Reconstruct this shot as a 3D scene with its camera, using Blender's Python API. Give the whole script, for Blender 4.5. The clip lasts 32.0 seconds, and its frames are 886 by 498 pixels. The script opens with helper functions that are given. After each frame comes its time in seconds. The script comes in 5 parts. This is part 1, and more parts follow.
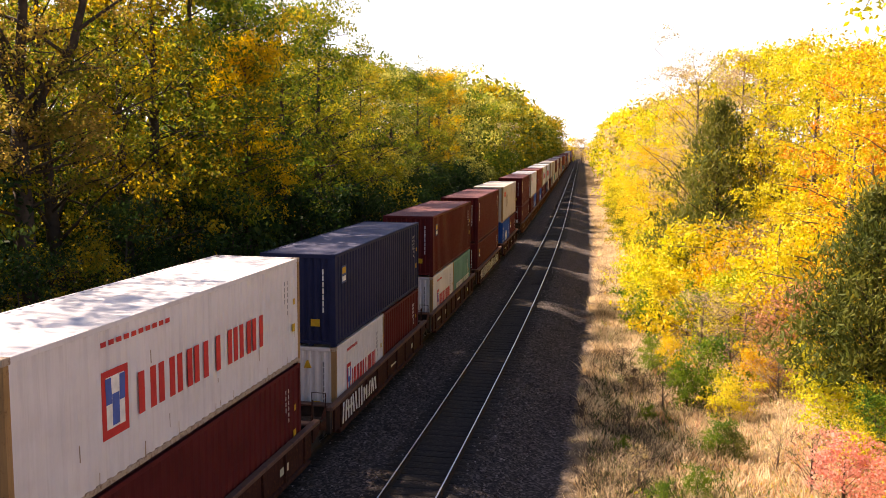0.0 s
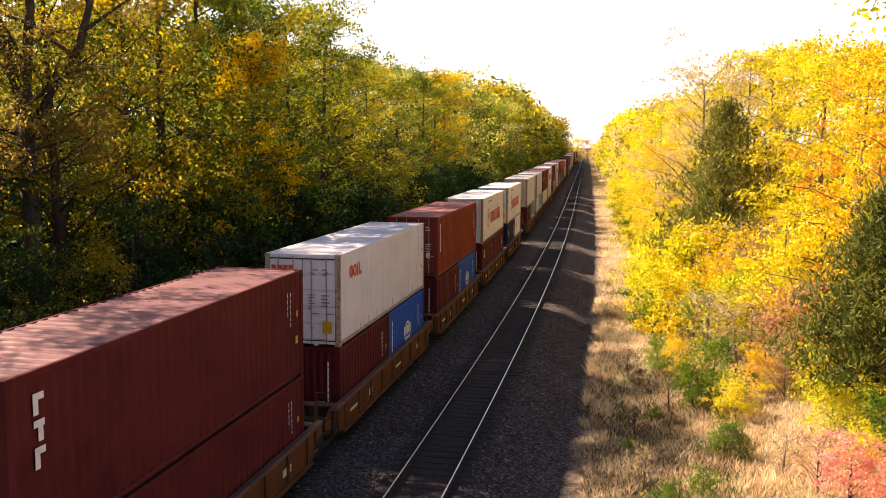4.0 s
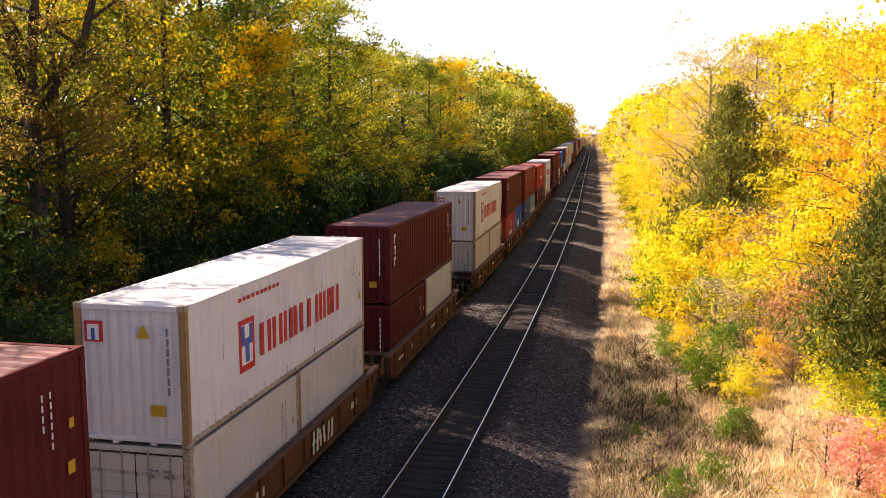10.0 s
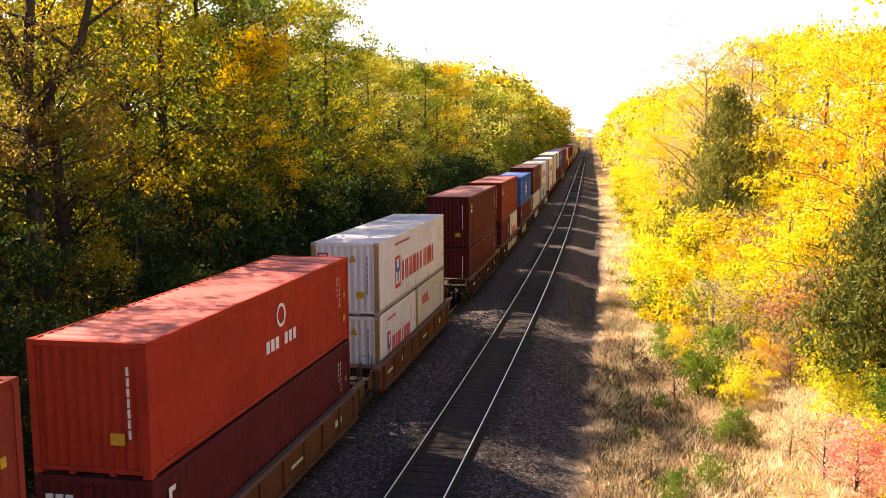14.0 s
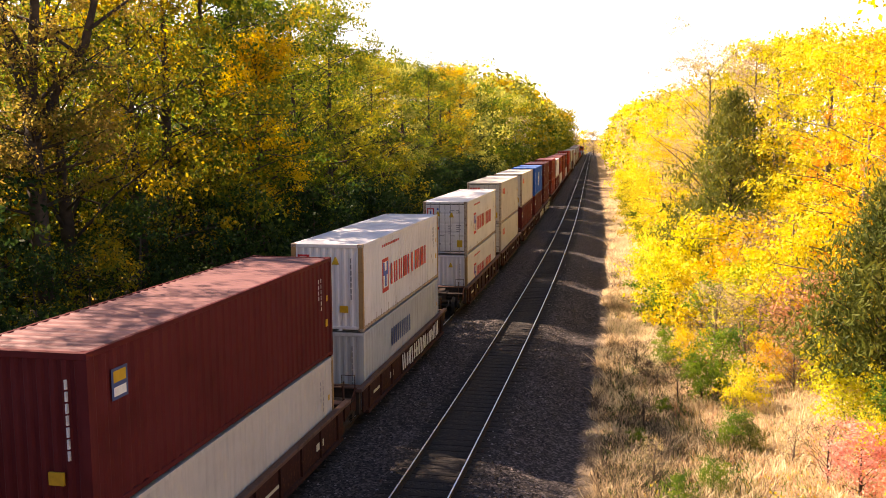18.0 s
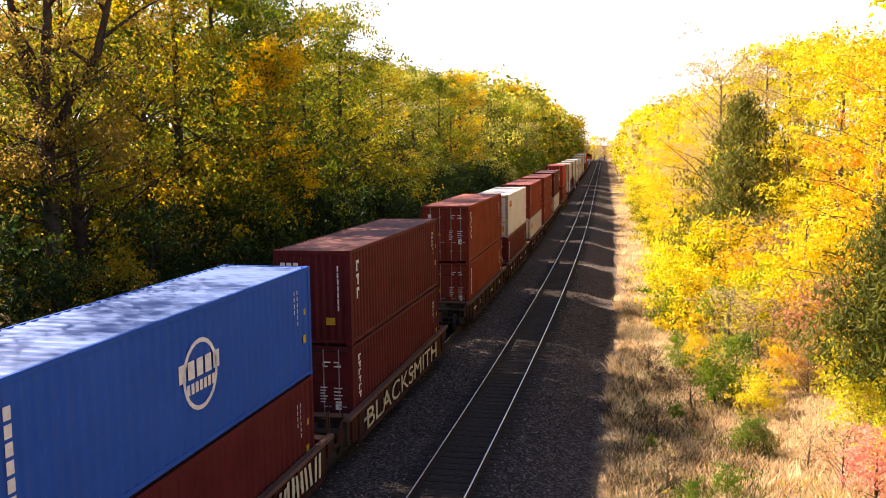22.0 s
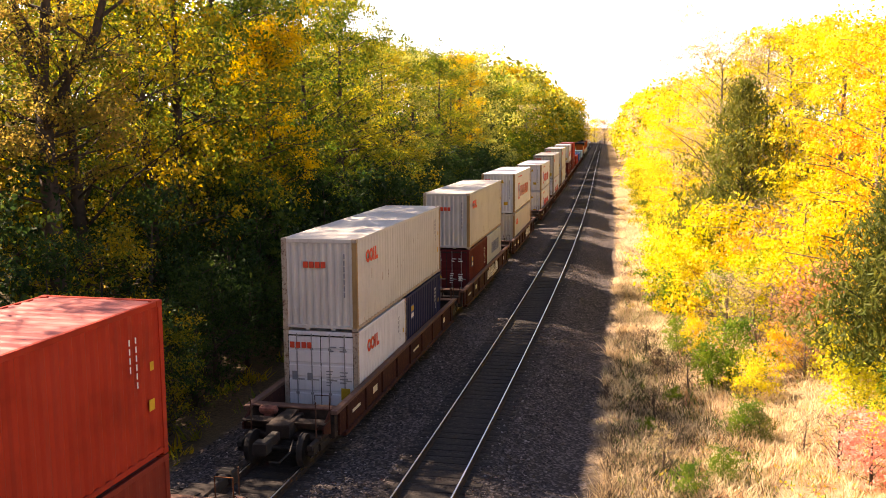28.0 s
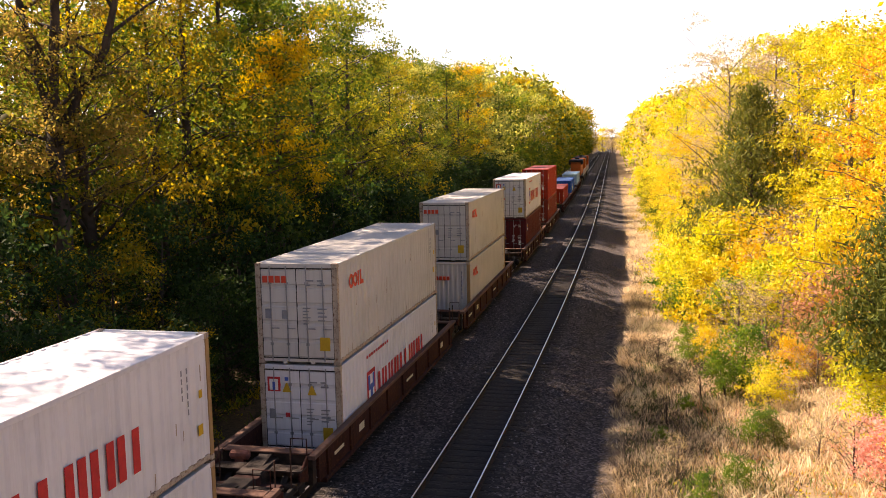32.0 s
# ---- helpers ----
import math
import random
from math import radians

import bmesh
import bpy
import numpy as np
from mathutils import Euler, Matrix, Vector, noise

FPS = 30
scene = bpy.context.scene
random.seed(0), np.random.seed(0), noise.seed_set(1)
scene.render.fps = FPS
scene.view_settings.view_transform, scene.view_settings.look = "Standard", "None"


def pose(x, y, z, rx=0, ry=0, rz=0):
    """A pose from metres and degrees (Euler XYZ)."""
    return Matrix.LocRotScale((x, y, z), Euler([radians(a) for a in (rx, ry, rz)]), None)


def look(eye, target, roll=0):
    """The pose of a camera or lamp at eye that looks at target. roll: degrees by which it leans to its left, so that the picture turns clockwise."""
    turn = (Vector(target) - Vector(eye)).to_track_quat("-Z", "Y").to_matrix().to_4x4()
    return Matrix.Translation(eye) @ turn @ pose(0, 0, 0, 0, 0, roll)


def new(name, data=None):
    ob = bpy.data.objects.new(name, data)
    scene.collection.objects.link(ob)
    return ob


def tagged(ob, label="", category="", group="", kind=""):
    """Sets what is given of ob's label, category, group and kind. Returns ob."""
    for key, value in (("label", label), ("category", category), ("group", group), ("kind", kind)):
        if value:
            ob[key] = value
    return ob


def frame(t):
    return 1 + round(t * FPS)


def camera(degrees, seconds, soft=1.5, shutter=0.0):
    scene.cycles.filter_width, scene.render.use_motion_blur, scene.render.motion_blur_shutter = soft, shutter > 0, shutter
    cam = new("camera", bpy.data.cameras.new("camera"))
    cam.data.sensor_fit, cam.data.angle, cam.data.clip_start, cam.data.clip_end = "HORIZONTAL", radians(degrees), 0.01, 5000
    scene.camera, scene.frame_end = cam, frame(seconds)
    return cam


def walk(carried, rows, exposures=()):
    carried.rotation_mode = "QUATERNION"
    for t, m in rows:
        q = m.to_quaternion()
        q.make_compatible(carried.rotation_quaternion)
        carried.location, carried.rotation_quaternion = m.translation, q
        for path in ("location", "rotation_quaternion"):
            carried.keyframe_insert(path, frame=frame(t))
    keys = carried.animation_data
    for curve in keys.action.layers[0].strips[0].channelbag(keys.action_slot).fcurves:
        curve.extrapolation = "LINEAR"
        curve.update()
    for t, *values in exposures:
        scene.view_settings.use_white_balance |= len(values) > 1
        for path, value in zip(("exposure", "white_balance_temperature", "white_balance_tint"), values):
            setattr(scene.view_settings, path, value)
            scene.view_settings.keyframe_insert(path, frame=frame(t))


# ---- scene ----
import collections

# ---- the camera: held by hand on a road bridge over the line, it only turns ----
EYE = Vector((0.0, 0.0, 9.25))


def aim(yaw, pitch, roll):
    a, b = radians(yaw), radians(pitch)
    return look(EYE, EYE + Vector((math.sin(a) * math.cos(b), math.cos(a) * math.cos(b), math.sin(b))), roll)


cam = camera(51.7, 32.0, soft=0.8)
PATH = [
    (0, aim(-11.80, -6.53, 0.41)), (0.5, aim(-11.83, -6.56, 0.48)), (1, aim(-11.77, -6.52, 0.50)), (1.5, aim(-11.83, -6.46, 0.64)),
    (2, aim(-11.94, -6.46, 0.45)), (2.5, aim(-12.02, -6.58, 0.41)), (3, aim(-12.12, -6.55, 0.40)), (3.5, aim(-12.18, -6.49, 0.41)),
    (5.5, aim(-11.85, -6.57, 0.42)), (6, aim(-11.81, -6.60, 0.01)), (6.5, aim(-11.88, -6.59, -0.10)), (7, aim(-12.05, -6.57, -0.28)),
    (7.5, aim(-12.25, -6.61, -0.07)), (8, aim(-12.44, -6.70, -0.13)), (8.5, aim(-12.47, -6.89, 0.16)), (9, aim(-12.47, -7.12, 0.46)),
    (9.5, aim(-12.57, -7.24, 0.34)), (10, aim(-12.57, -7.29, -0.05)), (10.5, aim(-12.57, -7.26, -0.57)), (11, aim(-12.50, -7.23, -0.06)),
    (11.5, aim(-12.53, -7.27, 0.11)), (12, aim(-12.74, -7.45, 0.05)), (12.5, aim(-12.76, -7.39, 0.06)), (13, aim(-12.64, -7.24, -0.02)),
    (13.5, aim(-12.53, -7.07, -0.38)), (14, aim(-12.39, -7.04, -0.37)), (14.5, aim(-12.48, -7.13, -0.21)), (16.5, aim(-12.29, -6.92, -0.19)),
    (17, aim(-12.30, -6.86, 0.05)), (17.5, aim(-12.37, -6.92, 0.44)), (18, aim(-12.59, -6.88, -0.31)), (18.5, aim(-12.64, -6.87, -0.39)),
    (19, aim(-12.82, -6.78, -0.35)), (19.5, aim(-13.02, -6.64, -0.31)), (20, aim(-13.15, -6.44, -0.63)), (20.5, aim(-13.21, -6.31, -0.55)),
    (21, aim(-13.31, -6.27, -0.60)), (21.5, aim(-13.35, -6.30, -0.63)), (22, aim(-13.29, -6.46, -0.73)), (22.5, aim(-13.55, -6.70, -0.74)),
    (23, aim(-13.59, -7.04, -0.59)), (23.5, aim(-13.34, -6.95, -0.43)), (24, aim(-13.34, -6.93, -0.42)), (24.5, aim(-13.24, -6.98, -0.20)),
    (25, aim(-13.06, -7.07, -0.50)), (25.5, aim(-13.03, -7.32, -0.51)), (27.5, aim(-13.52, -8.12, -0.10)), (28, aim(-13.24, -7.60, -0.30)),
    (28.5, aim(-13.65, -7.17, -0.51)), (29, aim(-14.15, -7.14, -0.71)), (29.5, aim(-14.15, -7.02, -0.88)), (30, aim(-13.91, -6.82, -0.91)),
    (30.5, aim(-13.71, -6.82, -0.95)), (31, aim(-13.69, -6.87, -1.04)), (31.5, aim(-13.71, -6.83, -1.07)), (32, aim(-13.83, -6.89, -1.16)),
]
walk(cam, PATH, [(0, 1.50, 7100, 26), (1, 1.72, 7300, 26), (2, 1.72, 7400, 26), (3, 1.62, 7400, 26), (6, 1.52, 7000, 26), (7, 1.46, 7000, 26), (9, 1.54, 7000, 26), (10, 1.62, 7100, 26), (12, 1.72, 7000, 26), (13, 1.94, 7500, 26), (17, 1.82, 7400, 26), (18, 1.77, 7400, 26), (19, 1.52, 7200, 26), (20, 1.45, 7100, 26), (21, 1.47, 7100, 26), (22, 1.72, 7300, 26), (23, 1.92, 7500, 26), (24, 1.84, 7600, 26), (25, 1.87, 7600, 26), (28, 2.02, 7500, 26), (29, 1.74, 7200, 26), (32, 1.54, 7100, 26)])

# ---- world and sun: low autumn sun, ahead and to the left of the line ----
SUN_AZ, SUN_EL = radians(-69), radians(40.4)
world = bpy.data.worlds.new("world")
scene.world = world
world.use_nodes = True
wt = world.node_tree
sky = wt.nodes.new("ShaderNodeTexSky")
sky.sky_type, sky.sun_disc = "NISHITA", False
sky.sun_elevation, sky.sun_rotation = SUN_EL, SUN_AZ
sky.air_density, sky.dust_density, sky.ozone_density = 1.0, 0.5, 1.2
wt.nodes["Background"].inputs["Strength"].default_value = 0.053
haze = wt.nodes.new("ShaderNodeMixRGB")          # bright autumn haze, thickest at the horizon and towards the sun
haze.inputs["Color2"].default_value = (12.0, 12.6, 12.6, 1)
way = wt.nodes.new("ShaderNodeTexCoord").outputs["Generated"]
rise, up = wt.nodes.new("ShaderNodeSeparateXYZ"), wt.nodes.new("ShaderNodeMapRange")
wt.links.new(way, rise.inputs["Vector"])
wt.links.new(rise.outputs["Z"], up.inputs["Value"])
ahead, glow = wt.nodes.new("ShaderNodeVectorMath"), wt.nodes.new("ShaderNodeMapRange")
ahead.operation = "DOT_PRODUCT"
ahead.inputs[1].default_value = (math.sin(SUN_AZ), math.cos(SUN_AZ), 0)
wt.links.new(way, ahead.inputs[0])
wt.links.new(ahead.outputs["Value"], glow.inputs["Value"])
both = wt.nodes.new("ShaderNodeMath")
both.operation = "MULTIPLY"
for mapped, a, b, c, d in ((up, 0.0, 0.30, 0.85, 0.0), (glow, -0.5, 0.35, 0.2, 1.0)):
    mapped.interpolation_type = "SMOOTHSTEP"
    for key, value in (("From Min", a), ("From Max", b), ("To Min", c), ("To Max", d)):
        mapped.inputs[key].default_value = value
wt.links.new(up.outputs["Result"], both.inputs[0])
wt.links.new(glow.outputs["Result"], both.inputs[1])
wt.links.new(both.outputs["Value"], haze.inputs["Fac"])
wt.links.new(sky.outputs["Color"], haze.inputs["Color1"])
wt.links.new(haze.outputs["Color"], wt.nodes["Background"].inputs["Color"])
sun = new("sun", bpy.data.lights.new("sun", "SUN"))
sun.data.energy, sun.data.angle, sun.data.color = 5.0, radians(0.55), (1.0, 0.885, 0.69)
to_sun = Vector((math.sin(SUN_AZ) * math.cos(SUN_EL), math.cos(SUN_AZ) * math.cos(SUN_EL), math.sin(SUN_EL)))
sun.matrix_world = look((0, 0, 60), Vector((0, 0, 60)) - to_sun)


# ---- materials ----
def material(name, rough=0.8, metal=0.0, spec=0.3):
    m = bpy.data.materials.new(name)
    m.use_nodes = True
    b = m.node_tree.nodes["Principled BSDF"]
    b.inputs["Roughness"].default_value, b.inputs["Metallic"].default_value = rough, metal
    b.inputs["Specular IOR Level"].default_value = spec
    return m, m.node_tree, b


def node(t, kind, **values):
    n = t.nodes.new(kind)
    for key, value in values.items():
        if key in n.inputs:
            n.inputs[key].default_value = value
    return n


def coords(t, scale=(1, 1, 1), source="Object"):
    c, m = t.nodes.new("ShaderNodeTexCoord"), t.nodes.new("ShaderNodeMapping")
    m.inputs["Scale"].default_value = scale
    t.links.new(c.outputs[source], m.inputs["Vector"])
    return m.outputs["Vector"]


def ramp(t, fac, stops):
    r = t.nodes.new("ShaderNodeValToRGB")
    while len(r.color_ramp.elements) < len(stops):
        r.color_ramp.elements.new(0.5)
    for e, (p, c) in zip(r.color_ramp.elements, stops):
        e.position, e.color = p, (*c, 1) if len(c) == 3 else c
    t.links.new(fac, r.inputs["Fac"])
    return r.outputs["Color"]


def mix(t, fac, a, b, blend="MIX"):
    n = t.nodes.new("ShaderNodeMixRGB")
    n.blend_type = blend
    for sock, v in (("Fac", fac), ("Color1", a), ("Color2", b)):
        if isinstance(v, bpy.types.NodeSocket):
            t.links.new(v, n.inputs[sock])
        else:
            n.inputs[sock].default_value = v if sock == "Fac" else (*v, 1)
    return n.outputs["Color"]


def noise_fac(t, vec, scale, detail=4.0, rough=0.6):
    n = node(t, "ShaderNodeTexNoise", Scale=scale, Detail=detail, Roughness=rough)
    t.links.new(vec, n.inputs["Vector"])
    return n.outputs["Fac"]


def bump(t, b, fac, strength, distance=0.02):
    n = node(t, "ShaderNodeBump", Strength=strength, Distance=distance)
    t.links.new(fac, n.inputs["Height"])
    t.links.new(n.outputs["Normal"], b.inputs["Normal"])


def paint(name, rgb, rust=0.3, rough=0.62, dirt=0.35):
    """Weathered container or car paint: mottled, with streaks that run down, rust specks and soft dents."""
    m, t, b = material(name, rough, 0.0, 0.1)
    info = t.nodes.new("ShaderNodeObjectInfo")
    shift = t.nodes.new("ShaderNodeVectorMath")
    scaled = node(t, "ShaderNodeVectorMath")
    scaled.operation = "SCALE"
    scaled.inputs["Scale"].default_value = 37.0
    com = t.nodes.new("ShaderNodeCombineXYZ")
    for k in "XYZ":
        t.links.new(info.outputs["Random"], com.inputs[k])
    t.links.new(com.outputs["Vector"], scaled.inputs[0])
    c = t.nodes.new("ShaderNodeTexCoord")
    t.links.new(c.outputs["Object"], shift.inputs[0])
    t.links.new(scaled.outputs["Vector"], shift.inputs[1])

    def stretched(sc):
        mp = t.nodes.new("ShaderNodeMapping")
        mp.inputs["Scale"].default_value = sc
        t.links.new(shift.outputs["Vector"], mp.inputs["Vector"])
        return mp.outputs["Vector"]
    big = noise_fac(t, stretched((0.5, 0.35, 0.6)), 1.6, 5)
    streak = noise_fac(t, stretched((5, 5, 0.25)), 1.5, 5, 0.7)
    speck = noise_fac(t, stretched((1, 1, 1)), 9.0, 6, 0.75)
    dark = tuple(v * (0.88 if max(rgb) > 0.4 else 0.70) for v in rgb)
    light = tuple(min(0.9, v * 1.07 + 0.004) for v in rgb)
    col = ramp(t, big, [(0.25, dark), (0.5, rgb), (0.75, light)])
    sfac = ramp(t, streak, [(0.5, (0, 0, 0)), (0.75, (dirt, dirt, dirt))])
    col = mix(t, sfac, col, tuple(0.35 * v + 0.65 * w for v, w in zip(rgb, (0.10, 0.075, 0.055))) if max(rgb) > 0.3 else tuple(v * 0.45 for v in rgb))
    rfac = ramp(t, speck, [(0.72 - 0.12 * rust, (0, 0, 0)), (0.8, (rust, rust, rust))])
    col = mix(t, rfac, col, (0.13, 0.05, 0.022))
    t.links.new(col, b.inputs["Base Color"])
    bump(t, b, big, 0.25, 0.03)
    return m


def plain(name, rgb, rough=0.7, metal=0.0, vary=0.25, scale=6.0, grain=0.15):
    m, t, b = material(name, rough, metal)
    f = noise_fac(t, coords(t), scale, 6)
    t.links.new(ramp(t, f, [(0.3, tuple(v * (1 - vary) for v in rgb)), (0.7, tuple(min(0.95, v * (1 + vary)) for v in rgb))]), b.inputs["Base Color"])
    bump(t, b, noise_fac(t, coords(t), scale * 6, 4), grain, 0.02)
    return m


def leaf_material(name, colours, glow=0.55):
    """Thin leaves: each leaf of its own tint, light comes through them."""
    m, t, b = material(name, 0.6, 0.0, 0.14)
    geo, info = t.nodes.new("ShaderNodeNewGeometry"), t.nodes.new("ShaderNodeObjectInfo")
    patch = noise_fac(t, coords(t), 0.45, 3, 0.6)
    add = t.nodes.new("ShaderNodeMath")
    add.operation = "MULTIPLY_ADD"
    add.inputs[1].default_value = 0.36
    t.links.new(geo.outputs["Random Per Island"], add.inputs[0])
    sub = t.nodes.new("ShaderNodeMath")
    sub.operation = "MULTIPLY_ADD"
    sub.inputs[1].default_value, sub.inputs[2].default_value = 1.5, -0.42
    t.links.new(patch, sub.inputs[0])
    t.links.new(sub.outputs[0], add.inputs[2])
    add2 = t.nodes.new("ShaderNodeMath")
    add2.operation = "MULTIPLY_ADD"
    add2.inputs[1].default_value = 0.24
    t.links.new(info.outputs["Random"], add2.inputs[0])
    t.links.new(add.outputs[0], add2.inputs[2])
    n = len(colours)
    col = ramp(t, add2.outputs[0], [(0.1 + 0.85 * i / (n - 1), c) for i, c in enumerate(colours)])
    t.links.new(col, b.inputs["Base Color"])
    tr = t.nodes.new("ShaderNodeBsdfTranslucent")
    sat = node(t, "ShaderNodeHueSaturation", Saturation=1.05, Value=1.25)
    t.links.new(col, sat.inputs["Color"])
    t.links.new(sat.outputs["Color"], tr.inputs["Color"])
    mx = t.nodes.new("ShaderNodeMixShader")
    mx.inputs["Fac"].default_value = glow
    t.links.new(b.outputs[0], mx.inputs[1])
    t.links.new(tr.outputs[0], mx.inputs[2])
    t.links.new(mx.outputs[0], t.nodes["Material Output"].inputs["Surface"])
    return m


PAINT = {
    "white": paint("white_paint", (0.70, 0.675, 0.69), 0.25, 0.6, 0.25), "cream": paint("cream_paint", (0.56, 0.52, 0.475), 0.25, 0.6, 0.3),
    "grey": paint("grey_paint", (0.45, 0.46, 0.47), 0.3), "maroon": paint("maroon_paint", (0.105, 0.0155, 0.017), 0.25),
    "brown": paint("brown_red_paint", (0.225, 0.034, 0.020), 0.25), "orange": paint("orange_red_paint", (0.38, 0.034, 0.015), 0.2),
    "blue": paint("blue_paint", (0.016, 0.095, 0.42), 0.25), "navy": paint("navy_paint", (0.018, 0.023, 0.065), 0.25),
    "teal": paint("green_paint", (0.14, 0.30, 0.27), 0.3), "slate": paint("grey_blue_paint", (0.17, 0.24, 0.29), 0.3),
    "stained": paint("rust_stained_white_paint", (0.44, 0.35, 0.27), 1.8, 0.75, 0.9), "ochre": paint("ochre_rust_on_white_paint", (0.36, 0.22, 0.10), 1.2, 0.8, 0.8),
    "indigo": paint("dull_indigo_paint", (0.065, 0.08, 0.15), 0.3), "engine": paint("locomotive_orange_paint", (0.45, 0.11, 0.025), 0.2, 0.5), "soot": paint("sooty_black_paint", (0.025, 0.022, 0.022), 0.2, 0.6),
    "red": paint("red_paint", (0.36, 0.05, 0.035), 0.3), "pale": paint("pale_blue_paint", (0.35, 0.50, 0.62), 0.3),
}
# dusty roof paint, lightened so its colour also carries the sun's glare
ROOF = {k: paint("sunlit_faded_dusty_roof_" + k, tuple(0.82 * v + 0.18 * d for v, d in zip(c, (0.55, 0.50, 0.50))), 0.2, 0.5, 0.3) for k, c in
        {"maroon": (0.15, 0.021, 0.019), "brown": (0.26, 0.040, 0.027), "orange": (0.40, 0.038, 0.022), "blue": (0.03, 0.16, 0.50), "navy": (0.035, 0.045, 0.12)}.items()}
CARPAINT = {"rust": paint("rusty_car_paint", (0.052, 0.019, 0.015), 1.5, 0.8, 0.9), "tan": paint("yellow_car_paint", (0.13, 0.050, 0.019), 1.5, 0.78, 0.9),
            "dark": paint("dark_car_paint", (0.045, 0.020, 0.017), 0.9, 0.8, 0.6)}
MARK = {k: plain(k + "_marking", c, 0.6, 0, 0.15) for k, c in
        {"red": (0.55, 0.035, 0.035), "vermilion": (0.65, 0.07, 0.03), "white": (0.75, 0.75, 0.73), "blue": (0.06, 0.12, 0.42),
         "yellow": (0.55, 0.33, 0.02), "black": (0.22, 0.22, 0.24), "navy": (0.05, 0.08, 0.20), "cream": (0.62, 0.58, 0.42)}.items()}
GRIME = plain("oily_running_gear", (0.022, 0.018, 0.016), 0.8)
RUSTY = plain("rusted_steel", (0.075, 0.036, 0.022), 0.85, 0, 0.5)
WORN = plain("worn_rusty_deck", (0.034, 0.023, 0.018), 0.85, 0, 0.8, 2.2, 0.5)
CYLINDER = plain("faded_red_paint", (0.20, 0.07, 0.05), 0.75, 0, 0.5, 5.0, 0.3)
CHORD = paint("worn_edge_paint", (0.15, 0.085, 0.065), 1.4, 0.8, 0.8)
RODS = plain("galvanised_rod", (0.30, 0.29, 0.29), 0.5, 0.4)
RAILTOP = plain("polished_rail_head", (0.75, 0.75, 0.78), 0.34, 1.0, 0.05, 3, 0.02)
RAILSIDE = plain("rusty_rail_side", (0.04, 0.026, 0.019), 0.95, 0, 0.4)
TIE = plain("creosoted_wood", (0.026, 0.021, 0.018), 0.95, 0, 0.4, 4, 0.4)
BARK = plain("bark", (0.06, 0.044, 0.034), 0.95, 0, 0.5, 3, 0.8)
PALEBARK = plain("pale_grey_bark", (0.17, 0.13, 0.10), 0.95, 0, 0.4, 3, 0.6)
GLASS = plain("dark_cab_glass", (0.02, 0.025, 0.03), 0.1, 0.0, 0.1)

# ---- the line: a gentle left curve near the bridge that runs straight further out ----
XR, XT = -5.456, -9.922            # the free track's and the train's centre line at the bridge
CURVE_END = 150.4


def heading(y):
    y = min(max(y, 0.0), CURVE_END)
    return -7.5285e-4 * y + 2.5024e-6 * y * y


LINE = [(0.0, 0.0, 0.0)]           # s, x, y in one-metre steps ahead of the bridge
for i in range(1400):
    s0, x0, y0 = LINE[-1]
    hh = heading(y0)
    d = 1 / math.sqrt(1 + hh * hh)
    LINE.append((s0 + 1, x0 + hh * d, y0 + d))


def along(s, off=0.0, z=0.0):
    """A point s metres along the line, off metres to the right of the line through the eye."""
    if s <= 0:
        return Vector((off, s, z))
    i = min(int(s), len(LINE) - 2)
    f = s - i
    x = LINE[i][1] * (1 - f) + LINE[i + 1][1] * f
    y = LINE[i][2] * (1 - f) + LINE[i + 1][2] * f
    h = heading(y)
    n = math.sqrt(1 + h * h)
    return Vector((x + off / n, y - off * h / n, z))


def turn(s):
    return 0.0 if s <= 0 else math.degrees(math.atan(heading(along(s).y)))


def place(s, off=0.0, z=0.0, rz=0.0):
    p = along(s, off, z)
    return pose(p.x, p.y, p.z, 0, 0, rz - turn(s))


# ---- mesh helpers ----
def mesh(name, verts, faces, smooth=False):
    me = bpy.data.meshes.new(name)
    me.from_pydata([tuple(v) for v in verts], [], faces)
    if smooth:
        me.polygons.foreach_set("use_smooth", [True] * len(me.polygons))
    me.materials.append(None)
    me.update()
    return me


BOX = [(0, 3, 2, 1), (4, 5, 6, 7), (0, 1, 5, 4), (1, 2, 6, 5), (2, 3, 7, 6), (3, 0, 4, 7)]


def box_data(x0, x1, y0, y1, z0, z1, bev=0.0):
    if bev <= 0:
        v = [(x0, y0, z0), (x1, y0, z0), (x1, y1, z0), (x0, y1, z0), (x0, y0, z1), (x1, y0, z1), (x1, y1, z1), (x0, y1, z1)]
        return v, list(BOX)
    b, v, f = bev, [], []
    for z, e in ((z0, b), (z0 + b, 0), (z1 - b, 0), (z1, b)):
        v += [(x0 + e, y0 + e, z), (x1 - e, y0 + e, z), (x1 - e, y1 - e, z), (x0 + e, y1 - e, z)]
    f.append((3, 2, 1, 0))
    for k in range(3):
        for i in range(4):
            j = (i + 1) % 4
            f.append((4 * k + i, 4 * k + j, 4 * k + 4 + j, 4 * k + 4 + i))
    f.append((12, 13, 14, 15))
    return v, f


def join_data(*pieces):
    v, f = [], []
    for pv, pf in pieces:
        n = len(v)
        v += pv
        f += [tuple(i + n for i in q) for q in pf]
    return v, f


